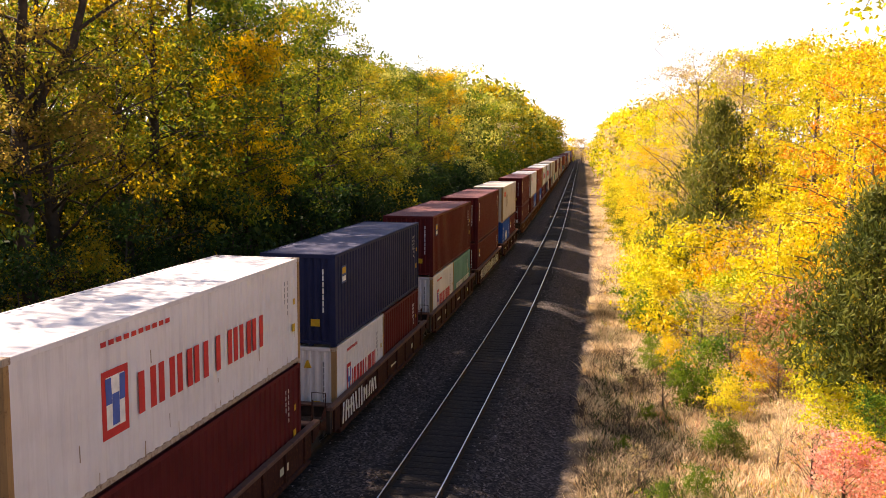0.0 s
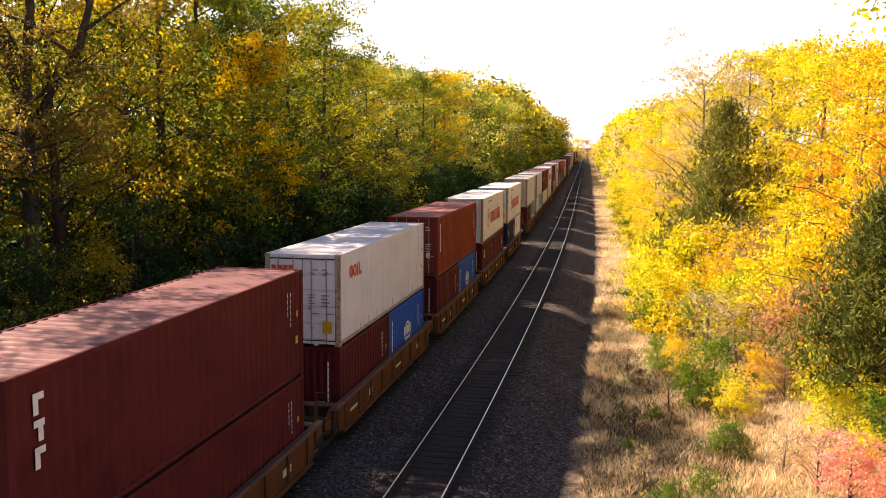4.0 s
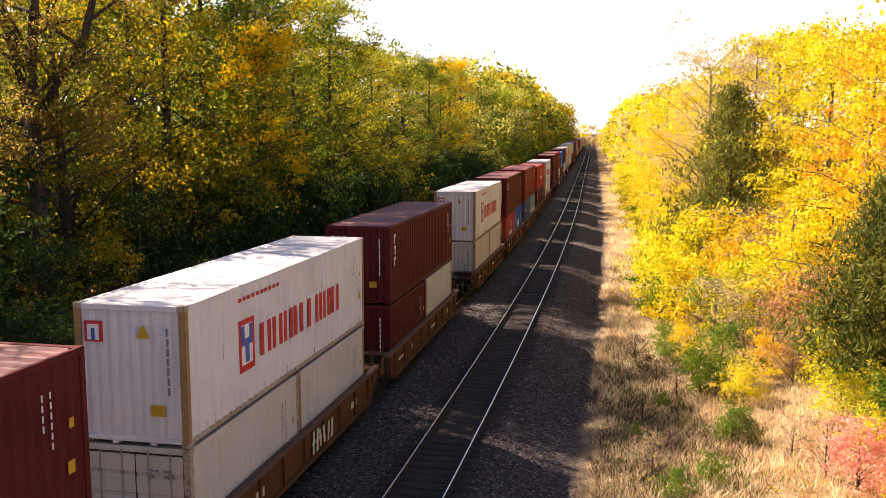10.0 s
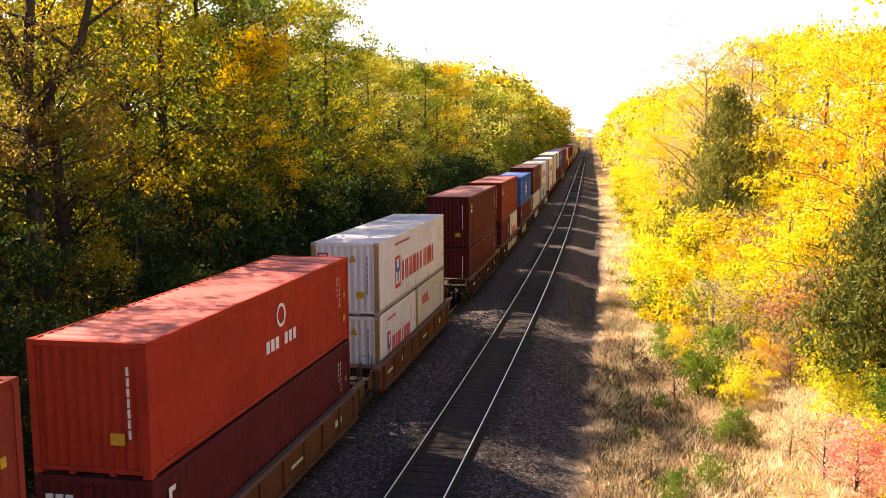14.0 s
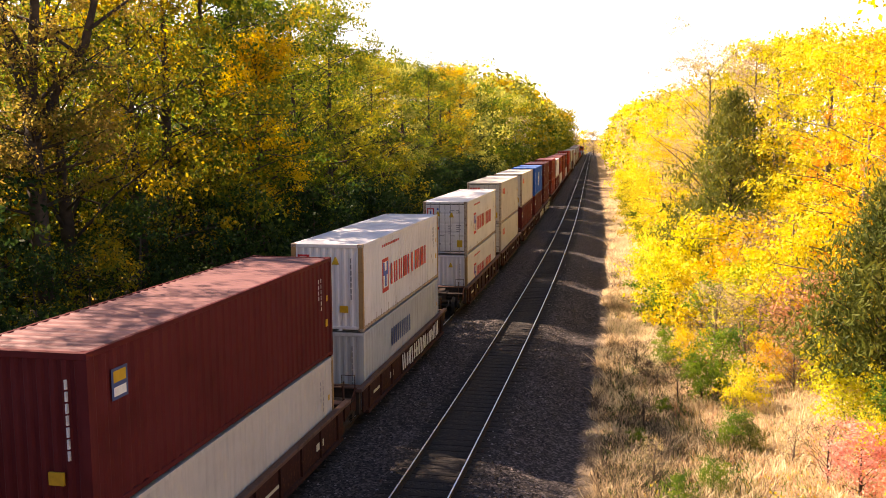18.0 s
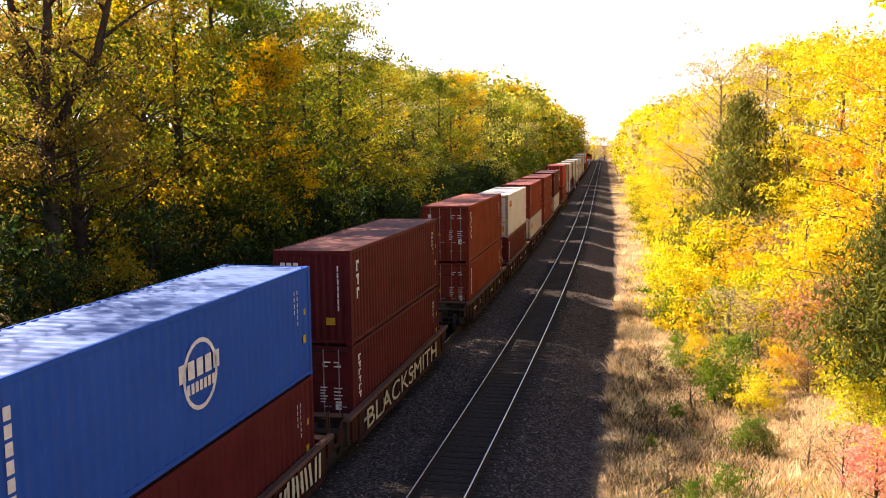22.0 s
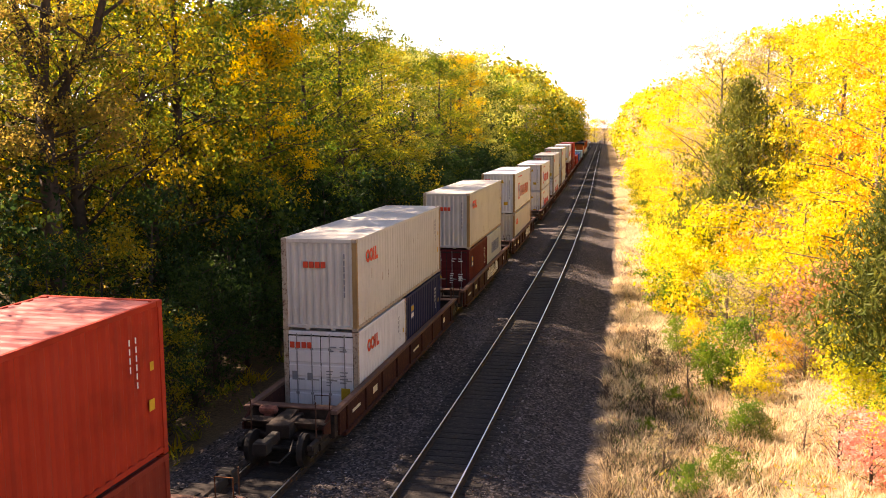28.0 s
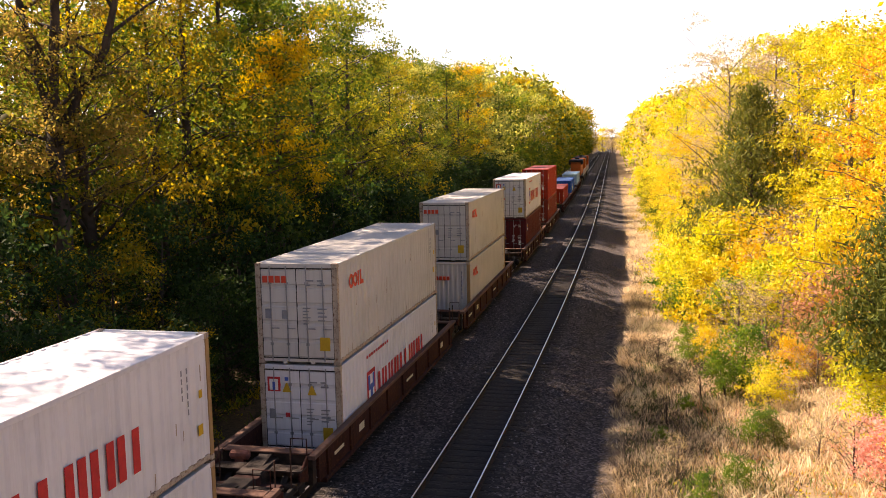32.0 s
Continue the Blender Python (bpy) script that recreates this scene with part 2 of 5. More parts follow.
def tube_data(points, radii, sides=8, caps=True):
    """A tube through points with a radius at each."""
    v, f = [], []
    pts = [Vector(p) for p in points]
    for i, p in enumerate(pts):
        d = (pts[min(i + 1, len(pts) - 1)] - pts[max(i - 1, 0)]).normalized()
        a = d.orthogonal().normalized() if abs(d.z) < 0.9 else d.cross(Vector((0, 1, 0))).normalized()
        if abs(d.z) < 0.9:
            a = d.cross(Vector((0, 0, 1))).normalized()
        c = d.cross(a)
        for k in range(sides):
            w = 2 * math.pi * k / sides
            v.append(tuple(p + (a * math.cos(w) + c * math.sin(w)) * radii[i]))
    for i in range(len(pts) - 1):
        for k in range(sides):
            j = (k + 1) % sides
            f.append((i * sides + k, i * sides + j, (i + 1) * sides + j, (i + 1) * sides + k))
    if caps:
        f.append(tuple(range(sides))[::-1])
        f.append(tuple((len(pts) - 1) * sides + k for k in range(sides)))
    return v, f


def disc_data(cx, cy, cz, r, half, axis="x", sides=20):
    d = {"x": Vector((1, 0, 0)), "y": Vector((0, 1, 0)), "z": Vector((0, 0, 1))}[axis]
    c = Vector((cx, cy, cz))
    return tube_data([c - d * half, c - d * half * 0.8, c + d * half * 0.8, c + d * half], [r * 0.94, r, r, r * 0.94], sides)


def part(name, me, mat, parent, label="", at=None):
    ob = new(name, me)
    ob.parent = parent
    if at is not None:
        ob.matrix_basis = at
    if mat is not None:
        if me.materials[0] is None:
            me.materials[0] = mat
        elif me.materials[0] != mat:
            ob.material_slots[0].link = "OBJECT"
            ob.material_slots[0].material = mat
    return tagged(ob, label) if label else ob


MESHES = {}


def shared(key, build):
    if key not in MESHES:
        v, f = build()
        MESHES[key] = mesh(key if isinstance(key, str) else key[0], v, f)
    return MESHES[key]


# ---- ground ----
def height(u):
    """Height of the ground, u metres to the right of the line through the eye: ballast bed, verge, and the banks outside it."""
    stops = [(-400, 3.0), (-60, 1.2), (-24, 0.3), (-16.5, -0.6), (-14.3, -0.75), (-12.2, -0.185), (-4.0, -0.185), (-3.3, -0.33), (-2.3, -0.62), (-1.7, -0.70), (-0.6, -0.68), (1.0, -0.72), (4, -0.4), (9, 0.6), (16, 1.6), (60, 3.0), (400, 4.0)]
    for (a, za), (b, zb) in zip(stops, stops[1:]):
        if u <= b:
            w = max(0.0, (u - a) / (b - a))
            return za + (zb - za) * w
    return stops[-1][1]


def ground_mesh():
    us = [-3000, -900, -400, -200, -120, -60, -40, -30, -24, -20, -18, -16.5, -15.4, -14.3, -13.6, -12.9, -12.2, -11, -10, -9, -8, -7, -6, -5, -4.2, -3.4, -3, -2.6, -2.2, -1.6, -1, -0.4, 0.3, 1, 1.8, 2.6, 3.3, 4, 5, 6, 7, 8, 9, 11, 13, 16, 20, 28, 40, 60, 120, 200, 400, 900, 3000]
    ss = [-3000, -1200, -800, -400, -100, -40] + [-20 + 1.5 * i for i in range(90)] + [118 + 4 * i for i in range(40)] + [280, 320, 380, 450, 550, 700, 900, 1200, 1390]
    v = []
    for s in ss:
        for u in us:
            z = height(u)
            if -12.3 > u > -60 or -2.5 < u < 60:
                z += 0.13 * noise.noise(Vector((u * 0.55, s * 0.55, 2))) + 0.25 * noise.noise(Vector((u * 0.12, s * 0.12, 7)))
            else:
                z += 0.018 * noise.noise(Vector((u * 1.9, s * 1.9, 4)))
            v.append(along(s, u, z))
    for u in us:
        v.append(along(1390, u, height(u)) + Vector((-100, 2500, 0)))
    n, rows = len(us), len(ss) + 1
    f = [(r * n + i, r * n + i + 1, (r + 1) * n + i + 1, (r + 1) * n + i) for r in range(rows - 1) for i in range(n - 1)]
    me = mesh("ground", v, f, True)
    att = me.attributes.new("across", "FLOAT", "POINT")
    att.data.foreach_set("value", [u for _ in range(rows) for u in us])
    return me


def ground_material():
    m, t, b = material("ballast_and_dry_grass", 0.95, 0, 0.15)
    att = t.nodes.new("ShaderNodeAttribute")
    att.attribute_name = "across"
    vec = coords(t)
    vor = node(t, "ShaderNodeTexVoronoi", Scale=14.0)
    t.links.new(vec, vor.inputs["Vector"])
    patch = noise_fac(t, vec, 0.5, 5, 0.65)
    stone = mix(t, 0.5, ramp(t, vor.outputs["Color"], [(0.1, (0.018, 0.015, 0.015)), (0.5, (0.055, 0.045, 0.043)), (0.9, (0.28, 0.23, 0.22))]),
                ramp(t, patch, [(0.3, (0.030, 0.025, 0.024)), (0.7, (0.072, 0.060, 0.057))]))
    fine = noise_fac(t, vec, 7.0, 6, 0.75)
    grass = mix(t, 0.5, ramp(t, fine, [(0.3, (0.11, 0.075, 0.045)), (0.55, (0.32, 0.22, 0.13)), (0.75, (0.52, 0.39, 0.25))]),
                ramp(t, patch, [(0.3, (0.11, 0.085, 0.04)), (0.5, (0.30, 0.21, 0.12)), (0.7, (0.44, 0.33, 0.20))]))
    edge = t.nodes.new("ShaderNodeMath")
    edge.operation = "MULTIPLY_ADD"
    edge.inputs[1].default_value = 1.2
    t.links.new(noise_fac(t, vec, 1.1, 5, 0.7), edge.inputs[0])
    t.links.new(att.outputs["Fac"], edge.inputs[2])
    rng = t.nodes.new("ShaderNodeMapRange")
    rng.inputs["From Min"].default_value, rng.inputs["From Max"].default_value = -1.15, -0.5
    t.links.new(edge.outputs[0], rng.inputs["Value"])
    rng2 = t.nodes.new("ShaderNodeMapRange")
    rng2.inputs["From Min"].default_value, rng2.inputs["From Max"].default_value = -12.2, -12.8
    t.links.new(edge.outputs[0], rng2.inputs["Value"])
    litter = ramp(t, fine, [(0.3, (0.04, 0.03, 0.02)), (0.7, (0.14, 0.10, 0.05))])
    fouled = ramp(t, fine, [(0.3, (0.020, 0.017, 0.015)), (0.7, (0.056, 0.046, 0.041))])
    for centre in (XR, XT):
        off = t.nodes.new("ShaderNodeMath")
        off.operation = "SUBTRACT"
        off.inputs[1].default_value = centre
        t.links.new(att.outputs["Fac"], off.inputs[0])
        wide = t.nodes.new("ShaderNodeMath")
        wide.operation = "ABSOLUTE"
        t.links.new(off.outputs[0], wide.inputs[0])
        bed = t.nodes.new("ShaderNodeMapRange")
        bed.inputs["From Min"].default_value, bed.inputs["From Max"].default_value = 1.55, 0.95
        bed.inputs["To Max"].default_value = 0.85
        t.links.new(wide.outputs[0], bed.inputs["Value"])
        stone = mix(t, bed.outputs[0], stone, fouled)
    col = mix(t, rng.outputs[0], stone, grass)
    col = mix(t, rng2.outputs[0], col, litter)
    t.links.new(col, b.inputs["Base Color"])
    h = mix(t, 0.5, vor.outputs["Distance"], fine)
    bump(t, b, h, 0.9, 0.06)
    return m


ground = new("ground", ground_mesh())
ground.data.materials[0] = ground_material()
tagged(ground, "grey crushed-stone ballast bed between dry grassy banks", "ground", "", "structure")


# ---- tracks ----
def sweep(name, off, profile, s0, s1, step, mat, parent):
    ss = [-900, -500, -200] + [s0 + step * i for i in range(int((s1 - s0) / step) + 1)]
    v = [along(s, off + px, pz) for s in ss for px, pz in profile]
    n = len(profile)
    f = [(r * n + i, r * n + (i + 1) % n, (r + 1) * n + (i + 1) % n, (r + 1) * n + i) for r in range(len(ss) - 1) for i in range(n)]
    return part(name, mesh(name, v, f), mat, parent)


RAIL = [(-0.07, -0.17), (0.07, -0.17), (0.07, -0.155), (0.012, -0.13), (0.012, -0.05), (0.036, -0.04), (0.036, -0.012), (-0.036, -0.012), (-0.036, -0.04), (-0.012, -0.05), (-0.012, -0.13), (-0.07, -0.155)]
HEAD = [(-0.021, -0.0119), (0.021, -0.0119), (0.021, -0.004), (0.016, 0.0), (-0.016, 0.0), (-0.021, -0.004)]


def build_track(name, x, label, near_ties):
    root = tagged(new(name), label, "railway track", "tracks", "structure")
    for side in (-0.7525, 0.7525):
        r = sweep("rail", x + side, RAIL, -60, 900, 6, RAILSIDE, root)
        sweep("rail_head", x + side, HEAD, -60, 900, 6, RAILTOP, r)
    rng = random.Random(5)
    tie = [mesh("sleeper", *box_data(-1.3, 1.3, -0.115, 0.115, -0.36, -0.171 - 0.003 * k, 0.01)) for k in range(4)]
    for i in range(near_ties):
        s = 14 + 0.52 * i
        part("sleeper", tie[i % 4], TIE, root, at=place(s, x + rng.uniform(-0.04, 0.04), 0, rng.uniform(-1, 1)))
    pieces = []
    for i in range(int((420 - 14) / 0.52) - near_ties):
        s = 14 + 0.52 * (near_ties + i)
        m = place(s, x, 0, rng.uniform(-1, 1))
        v, f = box_data(-1.3, 1.3, -0.115, 0.115, -0.3, -0.172 - rng.uniform(0, 0.015))
        pieces.append(([tuple(m @ Vector(q)) for q in v], f))
    far = part("sleepers", mesh("sleepers", *join_data(*pieces)), TIE, root)
    far["kind"] = "stuff"
    return root


build_track("track_1", XR, "free railway track with polished rails on dark wooden sleepers", 150)
build_track("track_2", XT, "railway track under the passing container train", 20)


# ---- loose stones on the ballast bed ----
def loose_stones(count, s0, s1, size, seed, skip):
    g = np.random.default_rng(seed)
    ss, us = s0 + (s1 - s0) * g.uniform(0, 1, count) ** 1.4, g.uniform(-13.0, -0.6, count)
    clear = np.minimum(np.abs(us - XR), np.abs(us - XT)) > skip
    v, f = [], []
    for a, b, k in zip(ss, us, clear):
        if not k:
            continue
        c = along(a, b, height(b))
        r = size * g.uniform(0.5, 1.3)
        n = len(v)
        w = g.uniform(0, 6.28)
        for q in range(4):
            v.append((c.x + r * math.cos(w + q * 1.571) * g.uniform(0.7, 1.2), c.y + r * math.sin(w + q * 1.571) * g.uniform(0.7, 1.2), c.z + r * g.uniform(-0.1, 0.35)))
        v.append((c.x + r * g.uniform(-0.3, 0.3), c.y + r * g.uniform(-0.3, 0.3), c.z + r * g.uniform(0.6, 1.0)))
        f += [(n, n + 1, n + 4), (n + 1, n + 2, n + 4), (n + 2, n + 3, n + 4), (n + 3, n, n + 4)]
    ob = new("ballast_stones", mesh("ballast_stones", v, f))
    m, t, b = material("ballast_stone", 0.9, 0, 0.25)
    geo = t.nodes.new("ShaderNodeNewGeometry")
    tone = ramp(t, geo.outputs["Random Per Island"], [(0.0, (0.016, 0.013, 0.013)), (0.5, (0.056, 0.047, 0.044)), (0.85, (0.15, 0.123, 0.117)), (1.0, (0.42, 0.36, 0.35))])
    t.links.new(mix(t, 0.3, tone, ramp(t, noise_fac(t, coords(t), 30, 4), [(0.3, (0.03, 0.026, 0.024)), (0.7, (0.09, 0.075, 0.07))])), b.inputs["Base Color"])
    ob.data.materials[0] = m
    return tagged(ob, "loose crushed grey stones lying on the ballast", "ballast", "", "stuff")


loose_stones(26000, 15, 70, 0.045, 17, 0.95)


# ---- the road bridge that the camera stands on ----
CONCRETE = plain("weathered_concrete", (0.32, 0.30, 0.27), 0.9, 0, 0.25, 2.0, 0.4)
bridge = tagged(new("road_bridge"), "plain concrete road bridge over the tracks", "bridge", "", "structure")
part("deck", mesh("deck", *box_data(-30, 30, -9.5, -0.35, 6.75, 7.55, 0.05)), CONCRETE, bridge)
for y in (-9.5, -0.75):
    part("parapet", mesh("parapet", *box_data(-30, 30, y, y + 0.3, 7.55, 8.45, 0.03)), CONCRETE, bridge)
for x in (-18.5, 5.5):
    part("pier", mesh("pier", *box_data(x - 0.5, x + 0.5, -9.0, -0.9, -1.5, 6.75, 0.05)), CONCRETE, bridge)
for x0, x1 in ((-31, -27), (20, 31)):
    part("abutment", mesh("abutment", *box_data(x0, x1, -10.5, -0.9, -1.5, 6.75, 0.05)), CONCRETE, bridge)


# ---- trees and shrubs ----
def leaf_cloud(centres, radii, count, size, seed, flat=0.75, droop=0.25, wide=0.55):
    """Small bent leaves in sprays, the sprays in clumps; each leaf is two triangles on a folded quad."""
    g = np.random.default_rng(seed)
    centres, radii = np.array(centres, float), np.array(radii, float)
    w = radii ** 2
    sprays = max(len(centres), count // (9 if size < 0.15 else 4))
    pick = g.choice(len(centres), sprays, p=w / w.sum())
    d = g.normal(size=(sprays, 3))
    d /= np.linalg.norm(d, axis=1)[:, None]
    d[:, 2] = np.where(d[:, 2] < 0, d[:, 2] * 0.5, d[:, 2])
    r = radii[pick] * g.uniform(0.12, 1.0, sprays) ** 0.42
    heart = centres[pick] + d * r[:, None] * np.array([1, 1, flat])
    face = d * 0.95 + g.normal(size=(sprays, 3)) * 0.4 + np.array([0, 0, 0.35])
    mine = g.integers(0, sprays, count)
    p = heart[mine] + g.normal(size=(count, 3)) * size * np.array([2.3, 2.3, 1.5])
    nrm = face[mine] + g.normal(size=(count, 3)) * 0.6
    nrm /= np.linalg.norm(nrm, axis=1)[:, None]
    ax = np.cross(nrm, g.normal(size=(count, 3)))
    if wide < 0.4:                     # needle sprays point out and up along their branches
        ax = d[mine] * np.array([1, 1, 0.2]) * 0.9 + np.array([0, 0, 0.55]) + g.normal(size=(count, 3)) * 0.45
    ax /= np.linalg.norm(ax, axis=1)[:, None] + 1e-9
    bx = np.cross(nrm, ax)
    sz = size * g.uniform(0.6, 1.35, count)[:, None]
    fold = nrm * sz * 0.18
    v = np.stack([p - ax * sz, p - bx * sz * wide + fold, p + ax * sz - np.array([0, 0, droop]) * sz, p + bx * sz * wide + fold], 1).reshape(-1, 3)
    i = np.arange(count)[:, None] * 4
    f = np.concatenate([i + np.array([[0, 1, 2]]), i + np.array([[0, 2, 3]])], 1).reshape(-1, 3)
    return v, f


def fast_mesh(name, v, f):
    me = bpy.data.meshes.new(name)
    me.vertices.add(len(v))
    me.vertices.foreach_set("co", np.asarray(v, np.float32).ravel())
    me.loops.add(f.size)
    me.loops.foreach_set("vertex_index", f.astype(np.int32).ravel())
    me.polygons.add(len(f))
    me.polygons.foreach_set("loop_start", np.arange(0, f.size, 3, dtype=np.int32))
    me.materials.append(None)
    me.update(calc_edges=True)
    return me


def skeleton(h, spread, base, limbs, seed, lean=0.0, up=0.5, twigs=True):
    """Trunk, limbs and twigs of a broadleaf tree, and the clump centres at their ends."""
    g = random.Random(seed)
    wood, centres, radii = [], [], []
    tx, ty = g.uniform(-0.4, 0.4) + lean, g.uniform(-0.4, 0.4)
    trunk = [Vector((0, 0, -0.5)), Vector((tx * 0.2, ty * 0.2, h * 0.25)), Vector((tx * 0.6, ty * 0.5, h * 0.5)), Vector((tx, ty, h * 0.94))]
    r0 = 0.016 * h + 0.03
    wood.append(tube_data(trunk, [r0 * 1.35, r0, r0 * 0.6, r0 * 0.1], 7))
    for i in range(limbs):
        f = base + (0.95 - base) * (i + g.random() * 0.7) / limbs
        k = min(2, int(f / 0.86 * 3.0))
        q = f / 0.86 * 3.0 - k
        p0 = trunk[k].lerp(trunk[min(k + 1, 3)], min(1, q))
        a = i * 2.399 + g.uniform(-0.5, 0.5)
        prof = math.sin(math.pi * min(1, 0.18 + 0.82 * (f - base * 0.6) / (1.02 - base * 0.6))) ** 0.7
        ln = spread * max(prof, 0.42) * g.uniform(0.6, 1.2)
        e = p0 + Vector((math.cos(a) * ln, math.sin(a) * ln, ln * up * g.uniform(0.3, 1.3)))
        mid = p0.lerp(e, 0.5) + Vector((0, 0, 0.08 * ln))
        wood.append(tube_data([p0, mid, e], [r0 * 0.36 * (1.1 - f), r0 * 0.2 * (1.1 - f), 0.01], 5, False))
        for w in (0.42, 0.72, 1.0, 1.0):
            c = p0.lerp(e, w)
            o = Vector((g.gauss(0, 1), g.gauss(0, 1), g.gauss(0, 0.7))) * (0.12 * ln + 0.22)
            centres.append(tuple(c + o))
            radii.append((0.150 * spread + 0.17) * g.uniform(0.45, 1.3))
            if twigs:
                wood.append(tube_data([c, c + o], [0.016, 0.006], 3, False))
    centres.append((tx, ty, h * 0.93))
    radii.append(0.28 * spread)
    return wood, centres, radii


TREES = {}


def tree_kind(key, h, spread, base, limbs, leaves, size, seed, up=0.5):
    wood, c, r = skeleton(h, spread, base, limbs, seed, up=up, twigs=key[0] in ("near", "column", "sparse", "bare", "twiggy", "crown"))
    TREES[key] = (mesh("trunk", *join_data(*wood), True), fast_mesh("crown", *leaf_cloud(c, r, leaves, size, seed)))


def forked_kind(key, fork, h, leaves, size, seed):
    """A stout trunk that forks into three rising stems, leafy above and round the fork."""
    g = random.Random(seed)
    wood = [tube_data([(0.1, 0, -0.5), (0.15, 0, fork * 0.5), (0, 0, fork)], [0.36, 0.29, 0.26], 9)]
    c, rad = [], []
    for ex, ey, low in ((-1.7, 0.6, 0.0), (1.0, -0.6, 0.0), (2.6, 0.9, 0.9)):
        a, b = Vector((0, 0, fork - low)), Vector((ex, ey, h - low))
        m = a.lerp(b, 0.45) + Vector((ex * 0.18, ey * 0.2, -0.1))
        wood.append(tube_data([a, m, b], [0.2, 0.14, 0.03], 7, False))
        for i in range(9):
            p = (a.lerp(m, i / 4.5) if i < 4.5 else m.lerp(b, (i - 4.5) / 4.5))
            w, ln = i * 2.399 + g.random(), g.uniform(1.1, 2.5)
            e = p + Vector((math.cos(w) * ln, math.sin(w) * ln, ln * g.uniform(0.1, 0.8)))
            wood.append(tube_data([p, p.lerp(e, 0.5) + Vector((0, 0, 0.12)), e], [0.07, 0.045, 0.012], 5, False))
            for q in (0.4, 0.7, 1.0):
                o = Vector((g.gauss(0, 0.45), g.gauss(0, 0.45), g.gauss(0, 0.3)))
                c.append(tuple(p.lerp(e, q) + o))
                rad.append(g.uniform(0.3, 0.75))
                wood.append(tube_data([p.lerp(e, q), p.lerp(e, q) + o], [0.02, 0.007], 3, False))
    for i in range(26):
        z, w, ln = fork * g.uniform(0.55, 0.98), g.uniform(0, 6.28), g.uniform(1.2, 3.2)
        e = Vector((math.cos(w) * ln, math.sin(w) * ln, z + ln * g.uniform(-0.1, 0.4)))
        wood.append(tube_data([(0.1, 0, z - 0.4), e], [0.06, 0.012], 5, False))
        c += [tuple(e), tuple(e * 0.75 + Vector((0, 0, z * 0.25)))]
        rad += [g.uniform(0.4, 0.9), g.uniform(0.3, 0.6)]
    TREES[key] = (mesh("trunk", *join_data(*wood), True), fast_mesh("crown", *leaf_cloud(c, rad, leaves, size, seed)))


for k in range(5):
    tree_kind(("near", k), 14.0 + (k % 3) * 0.9, 3.3 + 0.2 * k, 0.26, 38, 13000, 0.085, 11 + k)
for k in range(3):
    tree_kind(("sparse", k), 14.0, 3.9, 0.34, 38, 14500, 0.052, 31 + k, 0.9)
forked_kind(("forked", 0), 9.4, 16.0, 16000, 0.058, 36)
tree_kind(("column", 0), 15.0, 2.2, 0.42, 44, 12000, 0.074, 38, 0.7)
tree_kind(("bare", 0), 11.0, 3.0, 0.2, 34, 500, 0.10, 41, 1.2)
for k in range(3):
    tree_kind(("mid", k), 14.5, 4.0, 0.08, 32, 4200, 0.17, 51 + k)
for k in range(3):
    tree_kind(("far", k), 15.0, 4.6, 0.06, 20, 1100, 0.45, 71 + k)
for k in range(4):
    tree_kind(("gold", k), 12.0, 3.5, 0.04, 42, 12000, 0.076, 91 + k, 0.5)
for k in range(2):
    tree_kind(("slim", k), 13.0, 2.3, 0.05, 36, 11500, 0.064, 141 + k, 0.6)
tree_kind(("crown", 0), 14.0, 2.6, 0.74, 20, 5000, 0.075, 99, 0.5)
for k in range(3):
    tree_kind(("shrub", k), 2.6, 1.35, 0.03, 26, 3000, 0.074, 111 + k, 0.8)
for k in range(2):
    tree_kind(("thicket", k), 4.8, 2.4, 0.03, 24, 5000, 0.062, 123 + k, 0.6)
for k in range(2):
    tree_kind(("brush", k), 4.8, 2.4, 0.04, 22, 2600, 0.11, 121 + k, 0.6)
for k in range(2):
    tree_kind(("twiggy", k), 3.2, 1.5, 0.04, 34, 1500, 0.035, 131 + k, 1.0)


def cedar_kind(key, h, r, leaves, size, seed):
    g = random.Random(seed)
    wood, c, rad = [tube_data([(0, 0, -0.4), (0.05, 0, h * 0.5), (0, 0.05, h)], [0.16, 0.1, 0.02], 7)], [], []
    for i in range(110):
        f = (i + g.random()) / 110
        a, ln = i * 2.399, r * (1 - f ** 1.15) * g.uniform(0.40, 1.30) + 0.15
        p = Vector((0, 0, 0.3 + f * (h - 0.5)))
        e = p + Vector((math.cos(a) * ln, math.sin(a) * ln, 0.62 * ln))
        wood.append(tube_data([p, e], [0.03, 0.008], 3, False))
        for w in (0.5, 0.8, 1.0):
            c.append(tuple(p.lerp(e, w)))
            rad.append(0.14 + 0.15 * (1 - f) + 0.03 * g.random())
    TREES[key] = (mesh("trunk", *join_data(*wood), True), fast_mesh("crown", *leaf_cloud(c, rad, leaves, size, seed, 1.2, -0.4, 0.38)))


cedar_kind(("cedar", 0), 12.0, 4.6, 18000, 0.135, 7)
cedar_kind(("cedar", 1), 7.6, 2.9, 19000, 0.105, 8)

